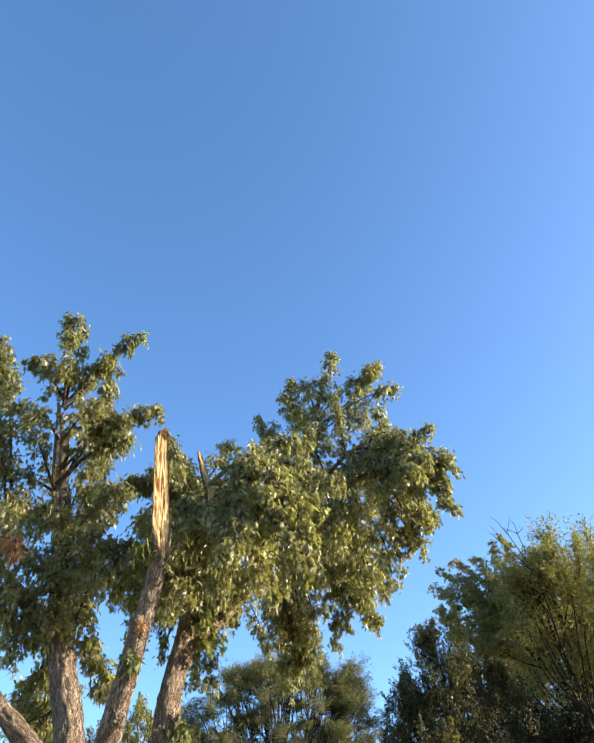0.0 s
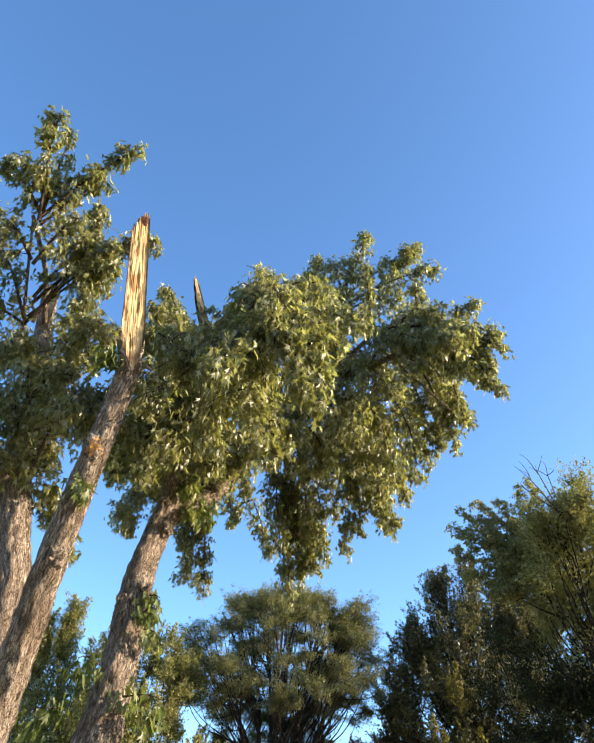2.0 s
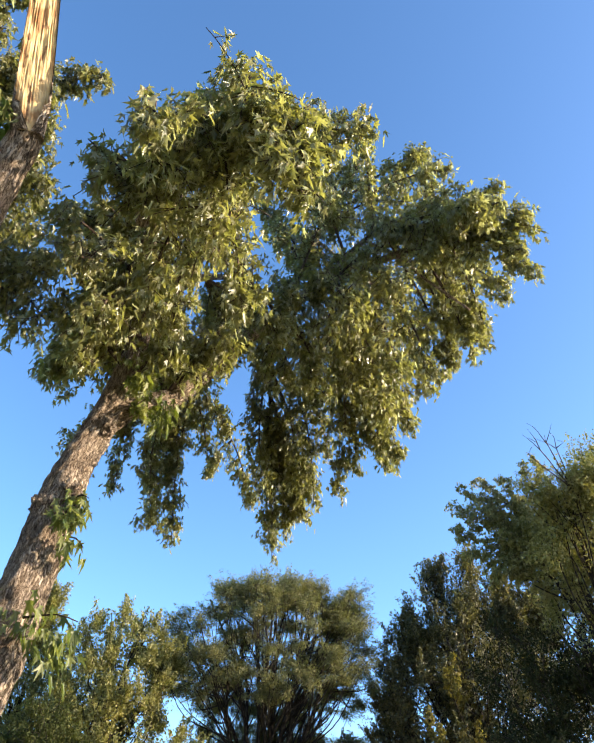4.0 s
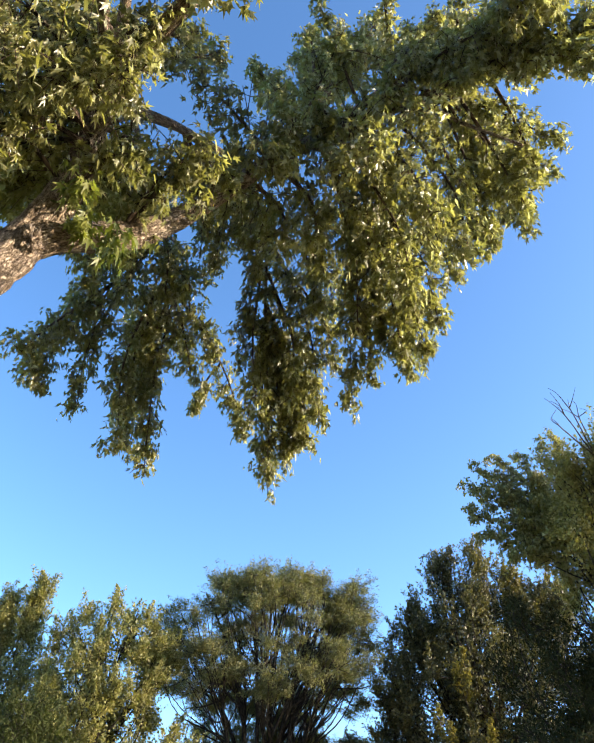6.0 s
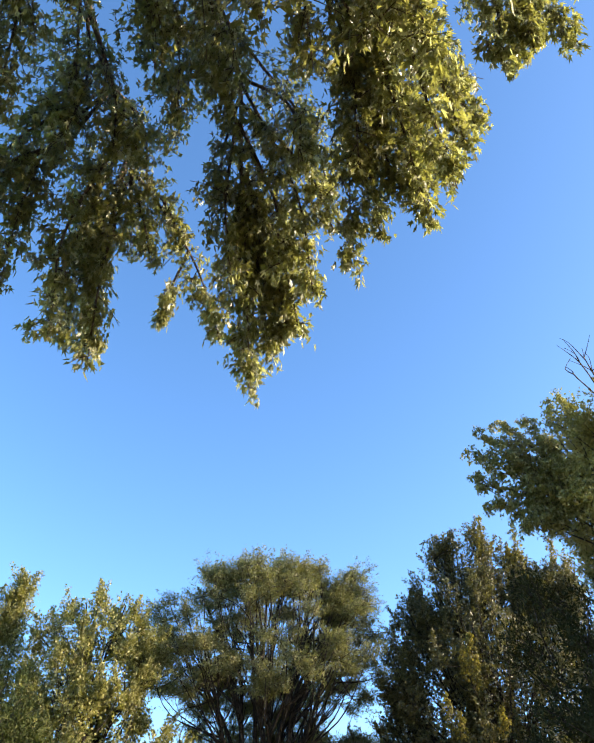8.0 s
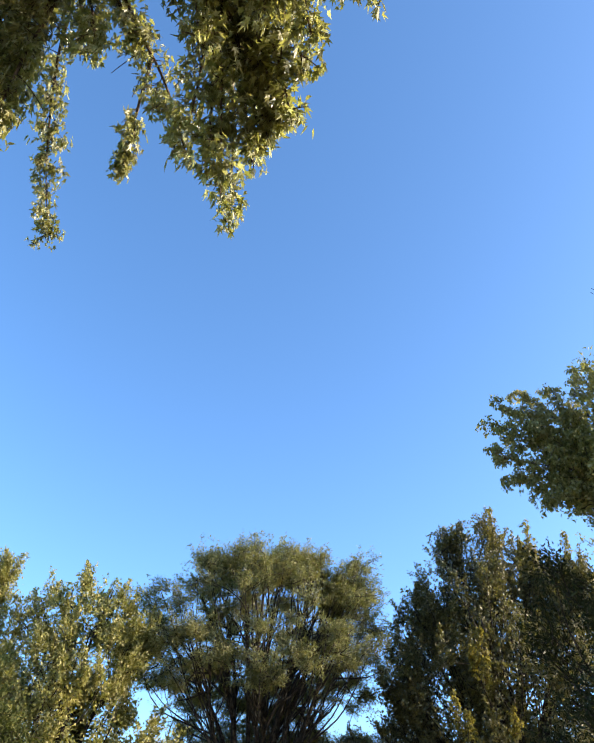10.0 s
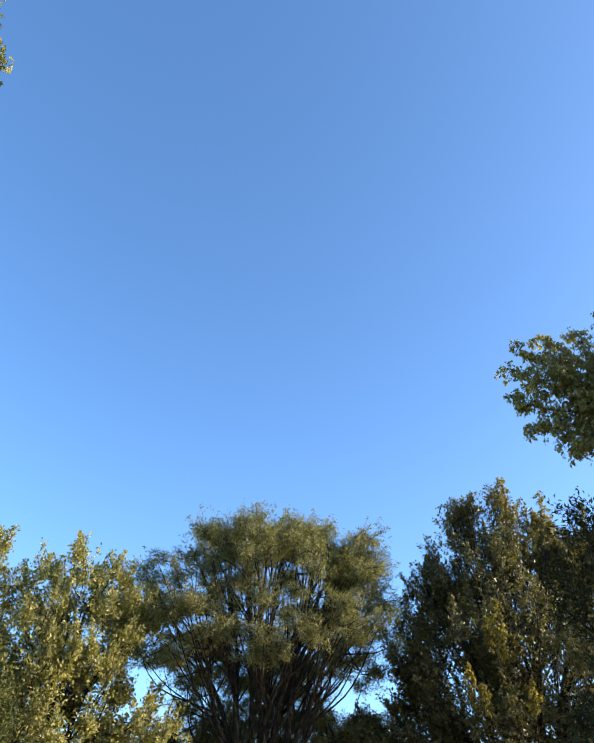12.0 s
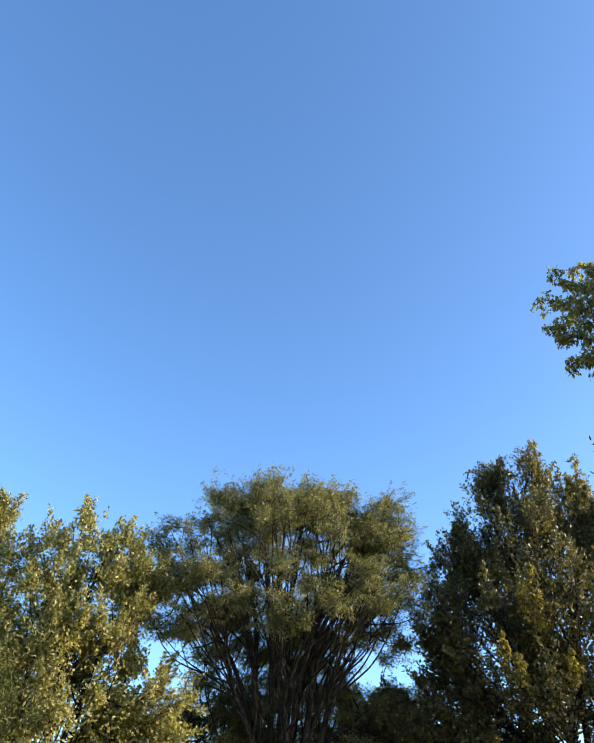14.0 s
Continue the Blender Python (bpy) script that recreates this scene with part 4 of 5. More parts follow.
bough([(0.80, 10.20, 7.50), (1.11, 10.70, 6.71), (1.36, 11.10, 5.69)], 0.22)
bough([(-1.35, 12.20, 7.50), (-1.36, 12.53, 7.32), (-1.36, 12.80, 7.03)], 0.24)
bough([(-1.00, 12.30, 7.30), (-0.88, 12.46, 7.14), (-0.78, 12.60, 6.92)], 0.2)
bough([(1.90, 9.05, 7.40), (2.11, 9.24, 6.98), (2.28, 9.40, 6.45)], 0.2)
bough([(1.60, 9.20, 7.40), (1.90, 9.37, 6.85), (2.15, 9.50, 6.15)], 0.22)
bough([(2.00, 8.95, 7.45), (2.21, 8.59, 6.91), (2.38, 8.30, 6.21)], 0.2)
bough([(2.00, 8.95, 7.45), (2.28, 8.62, 7.24), (2.50, 8.35, 6.90)], 0.24)
bough([(1.95, 9.00, 7.45), (2.03, 8.45, 7.21), (2.09, 8.00, 6.80)], 0.2, bare=0.3)
bough([(1.70, 9.10, 7.45), (1.75, 8.44, 7.13), (1.79, 7.90, 6.60)], 0.22, bare=0.3)
bough([(-0.14, 11.90, 6.90), (0.06, 12.26, 6.19), (0.22, 12.55, 5.30)], 0.18, thick=0.75)
bough([(-0.10, 11.80, 7.00), (0.15, 12.13, 6.37), (0.35, 12.40, 5.56)], 0.2, thick=0.75)
bough([(-0.14, 11.90, 6.90), (-0.10, 12.29, 6.19), (-0.07, 12.60, 5.28)], 0.18, thick=0.75)
bough([(-0.50, 9.33, 5.80), (-0.38, 9.12, 5.77), (-0.29, 8.95, 5.67)], 0.24)
bough([(-0.20, 9.35, 6.20), (-0.13, 9.10, 6.13), (-0.07, 8.90, 5.98)], 0.26)
bough([(0.20, 9.36, 6.60), (0.18, 9.11, 6.48), (0.16, 8.90, 6.29)], 0.26)
bough([(0.50, 9.36, 6.90), (0.45, 9.13, 6.77), (0.41, 8.95, 6.57)], 0.26)
bough([(0.00, 9.36, 6.40), (0.06, 9.16, 6.16), (0.10, 9.00, 5.84)], 0.26)
bough([(-0.92, 7.22, 5.42), (-0.85, 6.9, 5.35), (-0.92, 6.6, 5.2)], 0.28)
bough([(-0.92, 7.22, 5.42), (-1.08, 6.9, 5.5), (-1.18, 6.62, 5.4)], 0.24)
bough([(-0.10, 11.80, 7.00), (0.14, 12.13, 6.48), (0.34, 12.40, 5.79)], 0.2, thick=0.8)
bough([(-0.10, 11.90, 6.80), (0.10, 12.29, 6.24), (0.26, 12.60, 5.51)], 0.18, thick=0.8)
bough([(-0.10, 11.80, 7.00), (0.17, 12.19, 6.41), (0.38, 12.50, 5.62)], 0.16, thick=0.8)
bough([(1.60, 9.20, 7.45), (1.71, 8.87, 7.21), (1.81, 8.60, 6.85)], 0.26)
bough([(1.90, 9.00, 7.40), (1.98, 8.72, 7.05), (2.04, 8.50, 6.59)], 0.24)
bough([(1.40, 9.25, 7.40), (1.51, 8.95, 7.14), (1.60, 8.70, 6.76)], 0.26)
bough([(0.75, 9.45, 7.50), (0.49, 9.15, 8.16), (0.28, 8.90, 8.48)], 0.16)
bough([(1.10, 9.40, 7.90), (1.01, 9.07, 8.48), (0.93, 8.80, 8.76)], 0.15)
bough([(1.70, 9.20, 8.20), (1.66, 8.92, 8.30), (1.63, 8.70, 8.29)], 0.17)
bough([(1.90, 9.00, 7.50), (2.16, 8.72, 7.75), (2.37, 8.50, 7.82)], 0.17)
# four boughs added on the sunny side to cast shade on the snapped stem
bough([(-0.92, 7.22, 5.42), (-0.75, 6.7, 5.2), (-0.55, 6.2, 4.65)], 0.26)
bough([(-0.92, 7.22, 5.42), (-0.62, 6.7, 5.3), (-0.35, 6.3, 4.95)], 0.26)
bough([(-0.55, 7.1, 6.3), (-0.25, 6.7, 5.9), (-0.1, 6.3, 5.1)], 0.26)
bough([(-0.92, 7.22, 5.42), (-0.7, 6.6, 5.35), (-0.62, 6.25, 4.98)], 0.24)
bough([(-1.35, 8.65, 6.60), (-1.86, 8.62, 6.96), (-2.28, 8.60, 7.07)], 0.28)
bough([(-1.30, 8.70, 6.20), (-1.62, 8.59, 6.45), (-1.88, 8.50, 6.53)], 0.28)
bough([(-1.25, 8.75, 5.80), (-1.69, 8.56, 6.14), (-2.04, 8.40, 6.23)], 0.3)
bough([(-2.90, 8.30, 5.90), (-2.58, 8.36, 6.33), (-2.32, 8.40, 6.53)], 0.3)
bough([(-1.35, 8.65, 6.70), (-1.72, 8.62, 7.08), (-2.03, 8.60, 7.24)], 0.22)
bough([(-1.20, 8.60, 6.40), (-1.21, 8.54, 6.75), (-1.22, 8.50, 6.93)], 0.22)
bough([(-3.30, 7.65, 5.20), (-3.16, 7.62, 4.88), (-3.05, 7.60, 4.49)], 0.3)
bough([(-3.00, 7.70, 4.90), (-2.88, 7.70, 4.64), (-2.78, 7.70, 4.32)], 0.26)
bough([(-3.30, 7.65, 5.20), (-3.12, 7.62, 4.73), (-2.98, 7.60, 4.15)], 0.26)
for end in ((0.1, 6.4, 4.95), (0.4, 6.45, 5.2), (0.7, 6.55, 5.45), (0.2, 6.7, 5.3), (-0.2, 6.6, 4.9)):      # the near edge of the crown, boughs added to shade the snapped stem
    e = np.array(end)
    bough([(-0.55, 7.1, 6.3), (np.array((-0.55, 7.1, 6.3)) + e) / 2 + (0, 0, 0.2), e], 0.28)
# fresh shoots on the bark
sucker((-1.36, 6.27, 3.7), (0.3, -0.8, -0.1), 0.15, 26)
sucker((-1.2, 6.0, 4.62), (-0.8, -0.3, 0.1), 0.16, 26)
sucker((-1.2, 8.1, 3.42), (0.6, -0.7, 0), 0.2, 24)
sucker((-1.2, 7.95, 2.72), (1.0, -0.3, -0.1), 0.36, 40)
sucker((-1.45, 7.95, 2.95), (-0.5, -0.8, 0), 0.22, 22)
sucker((-1.65, 7.9, 2.6), (-0.7, -0.4, -0.2), 0.3, 30)
sucker((-1.25, 8.25, 3.6), (0.7, -0.4, -0.1), 0.2, 20)
sucker((-1.1, 8.78, 4.72), (0.5, -0.7, 0), 0.2, 30)
sucker((-1.15, 8.66, 4.9), (0.5, -0.6, 0.1), 0.26, 40)
sucker((-0.95, 8.97, 4.95), (0.4, -0.5, -0.6), 0.32, 44)
sucker((-1.18, 8.15, 3.3), (0.9, -0.3, -0.5), 0.2, 12)


# ---- trees behind ----
def crown(tree, foot, material, kind, limbs, clumps, leaf, spread, count, rise, seed, trunk_r, fork, bark, branch_r=0.09, spires=0.0, core=0, per=30, fuzz=0.1, lift=0.2, twigs=5, stalk=0.35):
    """A tree from its limbs up: trunk, main limbs, branches to leaf clumps, and the clumps' leaves, limb by limb.
    clumps: places, of which each one hangs on the limb whose end is nearest. rise: how much taller than wide a clump is;
    per: leaves on a twig; fuzz: how far they stand from it; lift: how much the twigs point up."""
    g = np.random.default_rng(seed)
    foot = np.array(foot, float)
    fork = np.array(fork, float)
    part("trunk", tubes("trunk", [(curve_points([foot * 0 + (0, 0, -0.1), (fork - foot) * 0.5 + g.normal(0, 0.08, 3), fork - foot], 0.15), trunk_r * 1.25, trunk_r)], sides=16, relief=0.12), bark, tree)
    ends = [np.array(e, float) for e in limbs]
    owner = np.array([min(range(len(ends)), key=lambda i: np.linalg.norm(ends[i] - c)) for c in clumps])
    for i, end in enumerate(ends):
        mid = fork + (end - fork) * 0.5 + g.normal(0, 0.35, 3) + np.array((0, 0, 0.12 * np.linalg.norm(end - fork)))
        line = curve_points([fork + g.normal(0, trunk_r * 0.3, 3) * (1, 1, 0), fork + (mid - fork) * 0.5 + g.normal(0, 0.2, 3), mid, end], 0.3)
        lines = [(line - foot, branch_r * g.uniform(0.9, 1.3), branch_r * 0.25)]
        at, along, face, size = [], [], [], []
        for c in clumps[owner == i]:
            a = line[int(g.uniform(0.35, 0.98) * (len(line) - 1))]
            bend = a + (c - a) * 0.55 + g.normal(0, 0.22, 3) + np.array((0, 0, -0.1 * np.linalg.norm(c - a)))
            lines.append((curve_points([a, bend, c], 0.4) - foot, branch_r * 0.3, 0.012))
            m = int(count * g.uniform(0.7, 1.3))
            k = max(6, m // per)
            # leafy twigs that fan out from the branch's end
            outward = unit(c - a)
            start = c + (a - c) * g.uniform(0.0, stalk, (k, 1)) + g.normal(0, spread * 0.25, (k, 3))
            tip = c + g.normal(0, spread * 0.7, (k, 3)) * (1, 1, rise) + outward * spread * g.uniform(0, 0.6, (k, 1)) + np.array((0, 0, lift * spread))
            for p, q in list(zip(start, tip))[:twigs]:
                lines.append((np.array([p, (p + q) / 2 + g.normal(0, 0.05, 3), q]) - foot, 0.014, 0.005))
            pick, w = g.integers(0, k, m), 0.1 + 0.95 * g.random((m, 1)) ** 0.8
            p = start[pick] + (tip - start)[pick] * w + g.normal(0, 1, (m, 3)) * fuzz * (1.25 - 0.6 * w)
            at.append(p)
            size.append(np.full(m, leaf))
            along.append(unit(tip - start)[pick] * 0.6 + g.normal(0, 0.55, (m, 3)) + np.array((0, 0, -0.2 if lift < 0.1 else 0.2)))
            face.append(g.normal(0, 0.6, (m, 3)) + outward * 0.4 + np.array((0, 0, 0.5)))
            if g.random() < spires and c[2] > np.median(clumps[:, 2]):      # an upright leafy shoot over the skin
                tip = c + np.array((g.normal(0, 0.2), g.normal(0, 0.2), g.uniform(0.55, 1.35)))
                s = g.random((110, 1))
                lines.append((np.array([c, (c + tip) / 2, tip]) - foot, 0.014, 0.005))
                at.append(c + (tip - c) * s + g.normal(0, 0.12, (110, 3)) * (1.15 - s))
                size.append(np.full(110, leaf))
                along.append(g.normal(0, 0.5, (110, 3)) + np.array((0, 0, 0.6)))
                face.append(g.normal(0, 0.6, (110, 3)) + np.array((0.3, -0.3, 0.3)))
            if core:      # the older, larger leaves deep in the crown
                at.append(c + (a - c) * g.uniform(0.15, 0.75, (core, 1)) + g.normal(0, spread * 0.75, (core, 3)))
                size.append(np.full(core, leaf * 1.25))
                along.append(g.normal(0, 1, (core, 3)))
                face.append(g.normal(0, 1, (core, 3)))
        limb = part("limb", tubes("limb", lines, sides=4, wander=0.05), bark, tree)
        if at:
            at = np.concatenate(at)
            part("foliage", leaf_mesh("foliage", at - foot, np.concatenate(along), np.concatenate(face), g.uniform(0.7, 1.3, len(at)) * np.concatenate(size), kind), material, limb, kind="stuff")


def shell(n, centre, radii, seed, low=-0.1, inner=0.72, power=1.0, square=2.0):
    """Places over the upper skin of a rounded crown, kept apart from one another."""
    g = np.random.default_rng(seed)
    out = []
    while len(out) < n:
        d = unit(g.normal(size=3))
        if d[2] < low:
            continue
        d = d / (np.abs(d) ** square).sum() ** (1 / square)
        p = np.array(centre) + d * np.array(radii) * g.uniform(inner, 1.0) ** power
        if all(np.linalg.norm((p - q) / np.array(radii)) > 0.9 / n ** 0.5 for q in out):
            out.append(p)
    return np.array(out)


# the wide vase-shaped tree
locust = thing("locust_tree", (-0.5, 40, 0), "broad vase-shaped locust with feathery olive leaves", "tree")
pts = np.concatenate([shell(26, (-0.7, 40, 13.6), (2.7, 2.4, 1.2), 16, -0.3, 0.5), shell(20, (-0.4, 41.8, 8.6), (4.0, 1.4, 3.2), 17, -0.9, 0.2), shell(140, (-0.6, 40, 9.1), (5.2, 4.8, 5.1), 3, -0.15, 0.82, square=2.9), shell(64, (-0.5, 38.9, 9.4), (4.5, 3.2, 3.4), 5, -0.6, 0.6), shell(26, (-0.5, 42, 5.5), (2.6, 1.6, 2.6), 9, -0.8, 0.4), shell(64, (-0.4, 43.4, 5.0), (4.6, 1.4, 3.8), 11, -0.9, 0.2), shell(40, (-3.0, 41.5, 5.6), (3.2, 2.4, 1.8), 6, -0.6, 0.3), shell(34, (2.8, 42, 5.6), (3.0, 2.4, 1.8), 8, -0.6, 0.3), shell(26, (3.2, 40, 11.0), (1.6, 2.4, 2.8), 10, -0.8, 0.5), shell(14, (3.3, 40, 13.2), (1.1, 2.0, 0.9), 12, -0.8, 0.4), shell(26, (-0.8, 42.2, 9.4), (2.8, 1.0, 2.6), 13, -0.9, 0.2), shell(26, (3.2, 42.6, 6.0), (1.6, 1.0, 2.2), 18, -0.9, 0.2), shell(18, (4.0, 43, 4.6), (1.4, 1.0, 3.2), 14, -0.9, 0.2), shell(34, (4.3, 43.6, 4.4), (2.2, 1.0, 4.0), 15, -0.9, 0.2)])
crown(locust, (-0.5, 40, 0), LOCUST_LEAF, SLIVER, [(-5.2, 40, 11), (-3.9, 39, 13.0), (-1.8, 38.5, 14.0), (0.2, 40, 14.4), (1.8, 39, 13.6), (3.4, 39.5, 12.4), (4.2, 40.3, 10.6), (-0.5, 37.0, 11.0), (0.8, 36.6, 8.6), (-2.4, 36.8, 9.2), (2.4, 37, 9.6), (-2.6, 41.5, 13), (2.2, 42, 13), (-4.4, 41, 6.4), (3.8, 41.5, 6.4), (-2.4, 42, 4.8), (2.2, 42.4, 4.8)], pts, 0.13, 0.64, 900, 0.42, 4, 0.42, (-0.5, 40, 2.6), FAR_BARK, 0.13, 0.0, 0, 46, 0.085, -0.1, 7, 0.06)

# yellowing poplars
for foot, seed, tops, clumps in (
        ((-7.2, 36, 0), 21, [(-9.2, 36, 10.6), (-8.2, 36.4, 11.2), (-6.4, 36, 11.0), (-4.8, 36, 8.6), (-5.0, 35.6, 5.6), (-7.2, 34.0, 7.4), (-8.8, 34.4, 6.0), (-6.6, 33.8, 3.8), (-7.4, 38, 8.0)],
         [shell(104, (-7.4, 36, 5.8), (2.5, 2.8, 5.4), 21, -0.9, 0.72, square=3.2), shell(14, (-4.9, 36.1, 8.9), (0.9, 1.0, 0.7), 111, -0.9, 0.3), shell(32, (-4.5, 36.2, 4.2), (1.5, 1.4, 2.7), 112, -0.9, 0.3), shell(26, (-7.4, 37.6, 3.0), (3.2, 1.3, 2.6), 91, -0.9, 0.3), shell(26, (-7.4, 36.6, 6.6), (1.7, 1.5, 3.6), 71, -0.9, 0.3)]),
        ((-12.0, 37.5, 0), 22, [(-11.3, 37, 12.0), (-12.6, 37, 11.0), (-10.6, 36.6, 8.6), (-10.4, 36.4, 5.4), (-12.6, 36.0, 7.0), (-12.0, 38.4, 8.0), (-14.7, 37.4, 10.4)],
         [shell(62, (-12.0, 37.5, 5.4), (1.9, 2.4, 4.8), 22, -0.9, 0.7, square=2.6), shell(14, (-11.35, 37.0, 10.9), (0.5, 0.5, 1.5), 92, -0.9, 0.3), shell(12, (-12.7, 37.0, 10.2), (0.55, 0.5, 1.4), 93, -0.9, 0.3), shell(26, (-14.7, 37.6, 6.0), (1.5, 1.6, 5.2), 73, -0.7, 0.5), shell(34, (-10.3, 38.0, 5.2), (1.4, 1.0, 4.0), 72, -0.9, 0.3)])):
    poplar = thing("poplar_tree", foot, "yellowing green poplar with upright leafy shoots", "tree", "poplars at the far side")
    clumps = np.concatenate(clumps)
    crown(poplar, foot, POPLAR_LEAF, OVAL, tops, clumps[clumps[:, 1] < foot[1] + 1.9], 0.106, 0.4, 540, 1.1, seed, 0.3, (foot[0], foot[1], 2.6), FAR_BARK, 0.1, 0.8, 110, 60, 0.1, 0.45, 4, 0.2)

# the brown-green oak
oak = thing("oak_tree", (10.6, 41, 0), "dense brown-green oak with yellow patches", "tree")
pts = np.concatenate([shell(170, (11.0, 41, 7.0), (6.6, 5.5, 7.2), 31, -0.9, 0.75), shell(26, (10.2, 40.4, 14.2), (1.3, 2.0, 2.9), 32, -0.5, 0.5), shell(12, (8.5, 40.5, 15.1), (0.8, 0.8, 1.5), 33, -0.6, 0.4), shell(16, (12.4, 40.5, 13.9), (0.9, 1.6, 2.5), 35, -0.5, 0.5), shell(14, (14.3, 40.5, 13.2), (1.0, 1.6, 2.6), 40, -0.5, 0.5), shell(40, (10.6, 40, 8.0), (4.0, 3.0, 5.5), 36, -0.9, 0.3), shell(90, (10.6, 41.5, 4.6), (6.2, 3.6, 3.4), 37, -0.9, 0.3), shell(26, (13.4, 40.7, 13.0), (1.6, 2.0, 2.4), 44, -0.5, 0.5), shell(60, (5.3, 41, 4.8), (2.4, 2.4, 3.8), 38, -0.9, 0.4), shell(22, (7.3, 40.8, 12.4), (1.3, 1.8, 2.4), 39, -0.9, 0.4), shell(22, (6.0, 41, 9.8), (1.4, 2.0, 2.4), 45, -0.9, 0.4), shell(26, (4.4, 42, 5.4), (1.7, 1.4, 2.6), 46, -0.9, 0.3), shell(70, (9.6, 42.6, 8.6), (4.6, 1.4, 5.4), 42, -0.9, 0.2)])
pts = pts[pts[:, 1] < 43.6]
crown(oak, (10.6, 41, 0), OAK_LEAF, OVAL, [(7.8, 40.5, 15.4), (10.4, 40.5, 16.4), (12.6, 40.5, 15.4), (14.4, 40.5, 14.8), (6.4, 40.6, 12.3), (5.4, 41, 8.6), (8.6, 37.6, 11), (11.4, 37, 10), (8.4, 37.2, 6.6), (13.6, 38.6, 11), (12.6, 37.4, 6.4), (10.5, 44, 12), (6, 40, 4.6), (10, 36.6, 3.6)], pts, 0.126, 0.44, 310, 1.2, 34, 0.4, (10.6, 41, 2.6), FAR_BARK, 0.12, 0.5, 90, 40, 0.085, 0.45, 4)
# its boughs that have turned yellow
AT = np.array((10.6, 41.0, 0.0))
for x, y, z, reach, tall in ((8.05, 36.30, 9.88, 0.45, 1.30), (8.09, 36.30, 8.98, 0.40, 1.00), (7.71, 36.30, 9.32, 0.35, 0.80), (6.72, 36.00, 7.52, 0.40, 1.10), (7.15, 36.00, 7.05, 0.40, 0.80), (8.89, 36.20, 7.15, 0.40, 1.00), (12.25, 40.20, 16.54, 0.50, 1.20), (11.60, 39.60, 15.24, 0.50, 1.00), (12.16, 39.60, 15.14, 0.45, 1.00), (10.35, 39.60, 16.96, 0.40, 1.00), (9.95, 39.20, 15.73, 0.45, 1.00), (14.00, 40.00, 16.01, 0.45, 1.00)):
    e = np.array((x, y, z))
    bough([e + (0.2, 0.9, -0.7 * tall), e + (0.1, 0.2, -0.3 * tall), e + (0, 0, 0.3 * tall)], reach * 0.75, 0.02, 0.1, 0.7, 0.4, 0.11, 0, oak, AT, OVAL, GOLD_LEAF)

# the nearer ash with dead twigs in its top
ash = thing("ash_tree", (11.0, 24.3, 0), "tall ash with bare dead twigs in its crown", "tree")
pts = np.concatenate([shell(60, (11.4, 23.8, 9.5), (4.0, 4.3, 4.5), 41, -0.2, 0.5), shell(24, (11.2, 23.8, 9.4), (2.4, 2.6, 2.4), 49, -0.7, 0.3), shell(12, (8.4, 21.6, 11.0), (0.9, 1.6, 0.7), 44, -0.5, 0.3), shell(14, (8.9, 24.6, 10.8), (1.0, 1.4, 1.5), 46, -0.8, 0.4)])
crown(ash, (11.0, 24.3, 0), ASH_LEAF, OVAL, [(7.6, 24.9, 11.1), (8.4, 24.4, 12.2), (9.8, 23.8, 13.2), (12, 23, 13.4), (8.3, 21.6, 11.6), (9.6, 20.8, 8.8), (12, 20.6, 9.6), (8.6, 24.8, 8), (11.5, 27, 12)], pts, 0.088, 0.42, 900, 0.95, 45, 0.34, (11.0, 24.3, 3.4), FAR_BARK, 0.11, 0.2, 100, 26, 0.08, 0.25, 4)
AT = np.array((11.0, 24.3, 0.0))
for end, reach in (((5.64, 25.10, 12.24), 0.26), ((5.98, 25.00, 12.81), 0.26), ((6.68, 24.90, 13.15), 0.28), ((5.52, 25.00, 11.07), 0.22), ((5.98, 24.90, 10.37), 0.24), ((6.64, 24.80, 9.61), 0.24), ((7.34, 24.70, 13.20), 0.30), ((8.12, 24.60, 13.51), 0.30), ((6.13, 25.00, 11.56), 0.28), ((6.82, 24.80, 11.93), 0.34), ((7.09, 24.70, 10.74), 0.34), ((6.74, 24.90, 12.49), 0.32), ((7.59, 24.50, 12.17), 0.40), ((7.25, 24.60, 9.83), 0.36), ((6.41, 24.80, 10.05), 0.24), ((8.55, 24.40, 13.84), 0.34), ((7.79, 24.50, 11.24), 0.40)):
    e = np.array(end) + (0.3, 0, 0)
    root = np.array((9.2 + rng.uniform(-0.3, 0.3), 24.5, 10.2 + 0.25 * (e[2] - 10.5)))
    c = root + (e - root) * 0.55 + np.array((0, 0, 0.05 - 0.15 * (e[2] - 10.5)))
    bough([root, c, e], reach * 1.1, 0.03, 0.35, 0.5, 0.3, 0.095, 0, ash, AT, OVAL, ASH_LEAF)
    for share in (-0.3, 0.0, 0.25, 0.5, 0.75, 0.95):
        s = c + (e - c) * share
        tip = s + unit(0.8 * (e - c) / np.linalg.norm(e - c) + rng.normal(0, 0.6, 3) * (1, 1, 1.2)) * rng.uniform(0.35, 1.0) * (1.15 - 0.6 * share)
        bough([s, (s + tip) / 2 + np.array((0, 0, 0.06)), tip], 0.28, 0.012, 0.1, 0.6, 0.35, 0.09, 0, ash, AT, OVAL, ASH_LEAF)
g = np.random.default_rng(48)
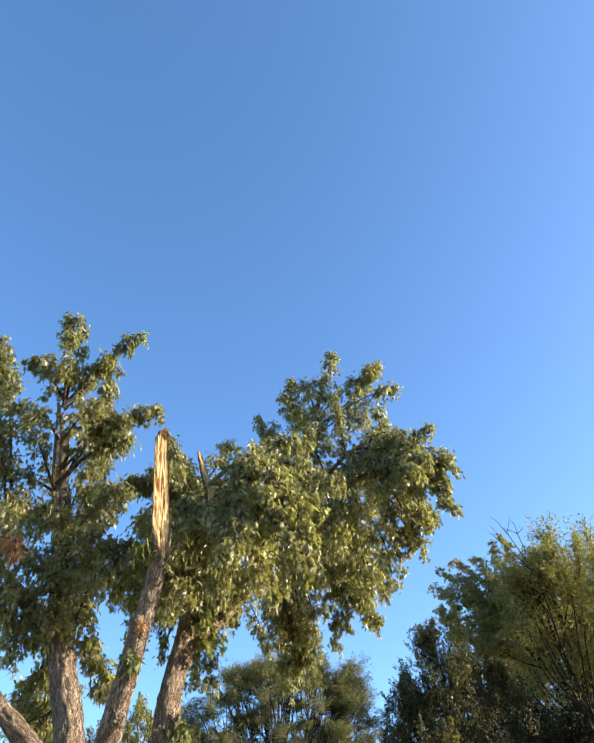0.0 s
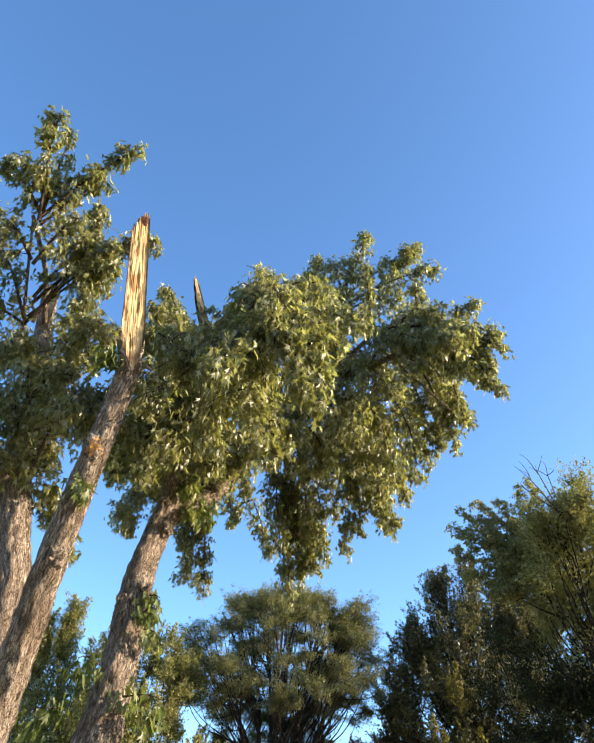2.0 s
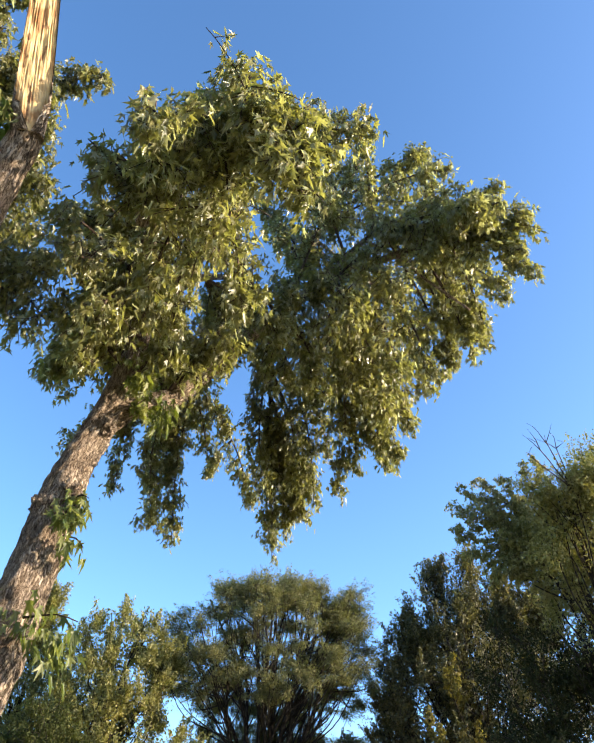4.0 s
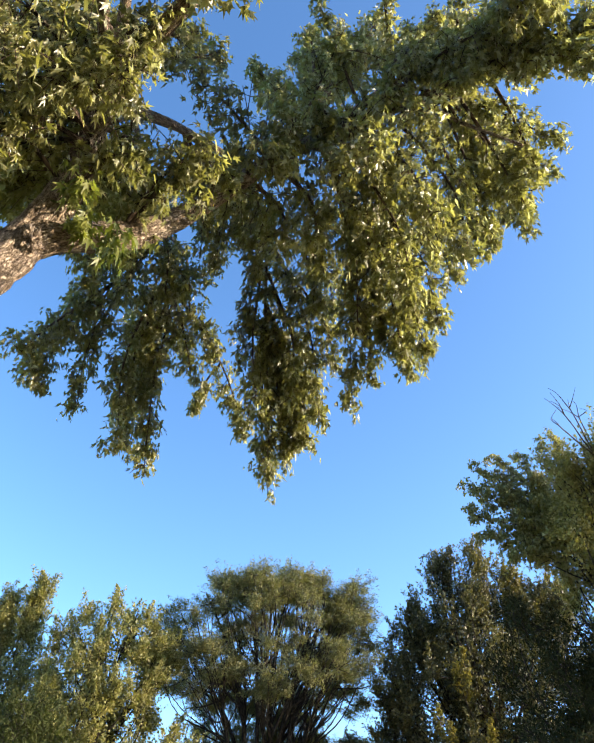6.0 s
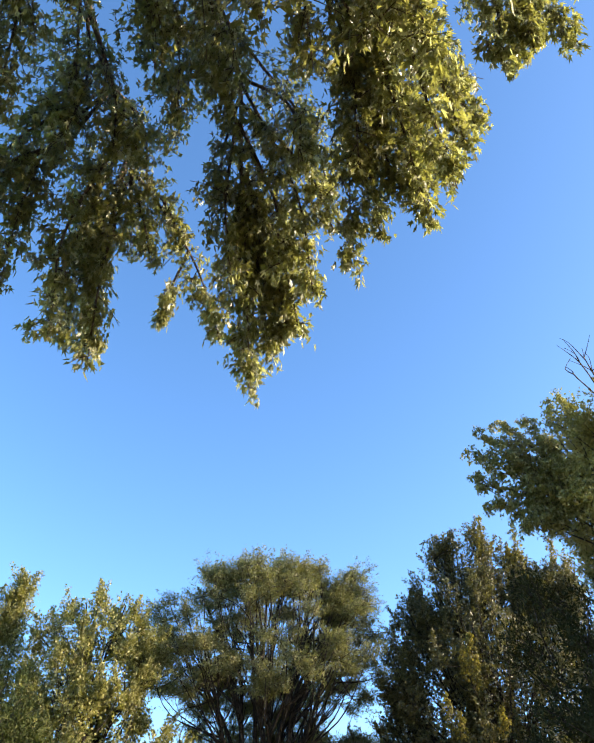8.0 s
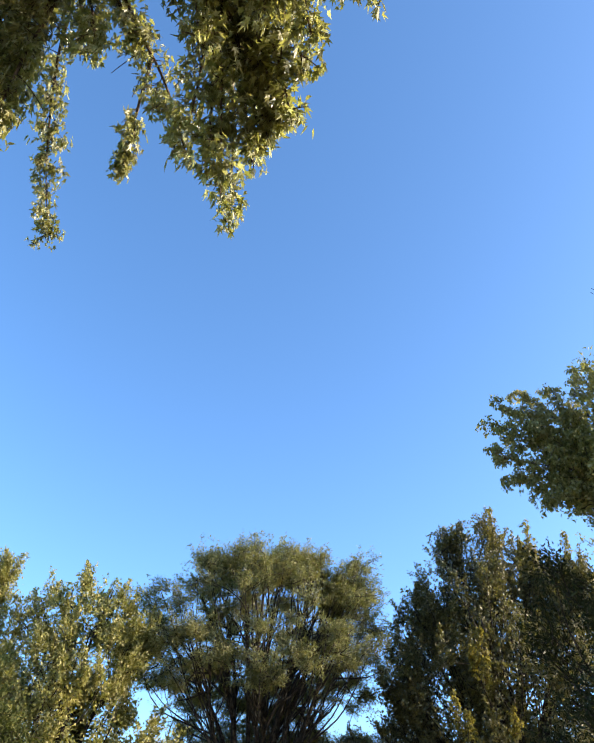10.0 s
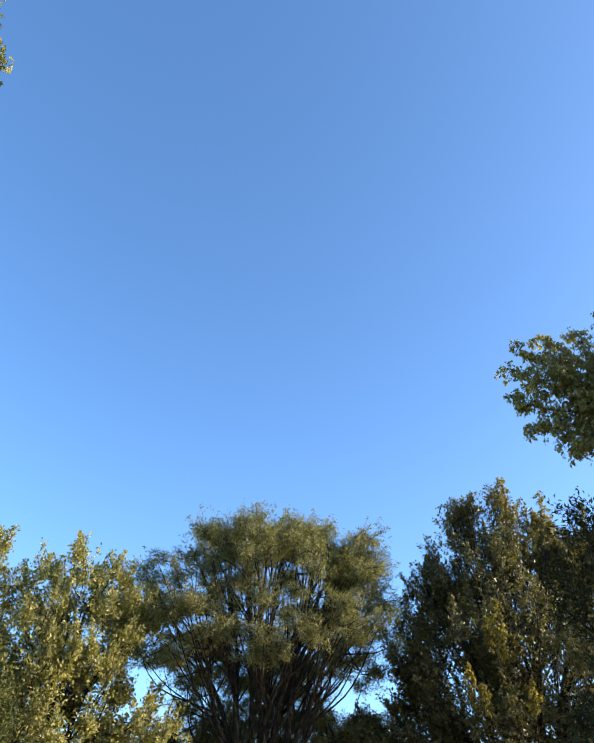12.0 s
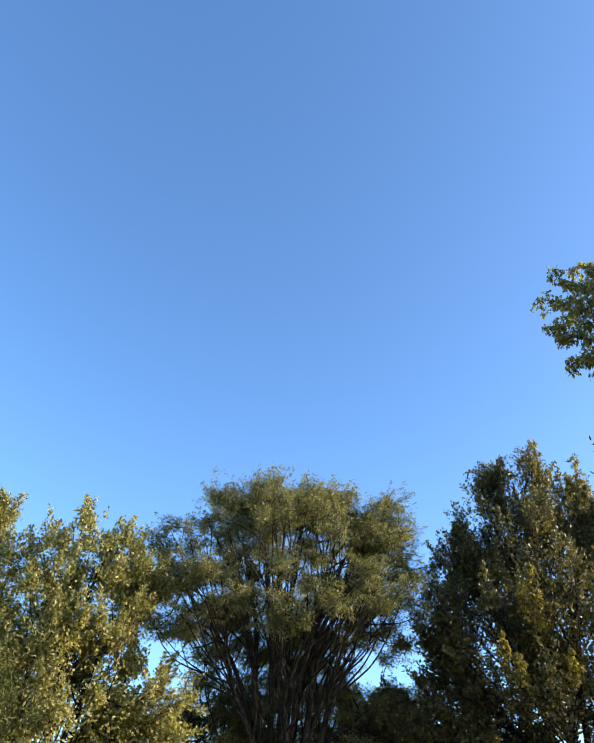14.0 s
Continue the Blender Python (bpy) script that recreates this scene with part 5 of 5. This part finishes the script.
for start in ((7.0, 19.6, 11.3), (7.5, 20.2, 11.9), (8.3, 21.4, 12.5), (6.9, 19.8, 11.1)):
    s = np.array(start)
    lines = []
    for _ in range(3):
        e = s + np.array((g.uniform(-0.8, 0.1), g.uniform(-0.5, 0.2), g.uniform(0.1, 0.7)))
        lines.append((curve_points([s, (s + e) / 2 + g.normal(0, 0.07, 3), e], 0.12) - np.array((11.0, 24.3, 0)), 0.014, 0.004))
    lines.append((curve_points([(9.4, 22.6, 10.4), (8.6, 21.4, 10.9), s], 0.2) - np.array((11.0, 24.3, 0)), 0.03, 0.014))
    part("dead_twig", tubes("dead_twig", lines, sides=5, wander=0.03), TWIG_BARK, ash, "bare grey dead twig")

# a dark evergreen, shade put into its leaf tones, and a green bush low in the shade
for foot, seed, ctr, rad, leaf, label, group in (((10.6, 25.9, 0), 51, (10.4, 25.7, 4.7), (4.1, 2.4, 4.5), SHADE_LEAF, "dense dark green cedar with shade put into its leaf colour", "cedar_tree"), ((-8.2, 31, 0), 52, (-8.3, 31, 3.5), (2.1, 1.7, 3.1), BUSH_LEAF, "rounded green bush in the shade", "bush")):
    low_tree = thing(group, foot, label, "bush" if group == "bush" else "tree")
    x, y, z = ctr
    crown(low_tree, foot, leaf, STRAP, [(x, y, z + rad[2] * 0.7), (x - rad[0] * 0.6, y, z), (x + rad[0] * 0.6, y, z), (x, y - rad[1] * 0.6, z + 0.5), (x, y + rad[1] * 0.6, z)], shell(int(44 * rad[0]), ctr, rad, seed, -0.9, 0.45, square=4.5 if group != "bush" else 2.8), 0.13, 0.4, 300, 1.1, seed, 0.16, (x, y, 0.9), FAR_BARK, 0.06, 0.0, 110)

# distant wood
g = np.random.default_rng(60)
spots = np.stack([g.uniform(-60, 75, 180), g.uniform(66, 84, 180)], 1)
at, along, face = [], [], []
for x, y in spots:
    h = 8.5 + 4.0 * noise.noise((x / 9, 3.0, 0)) + g.uniform(-1.5, 1.5)
    p = np.array((x, y, h * 0.5)) + g.normal(0, 1, (130, 3)) * (1.4, 1.4, h * 0.22)
    at.append(p[p[:, 2] > 0.1])
at = np.concatenate(at)
wood = new("far_wood", leaf_mesh("far_wood", at, g.normal(0, 0.6, at.shape), g.normal(0, 0.6, at.shape) + np.array((0, 0, 0.6)), g.uniform(0.4, 0.7, len(at)), OVAL))
wood.data.materials.append(POPLAR_LEAF)
tagged(wood, "distant row of olive-green trees", "woods", kind="stuff")
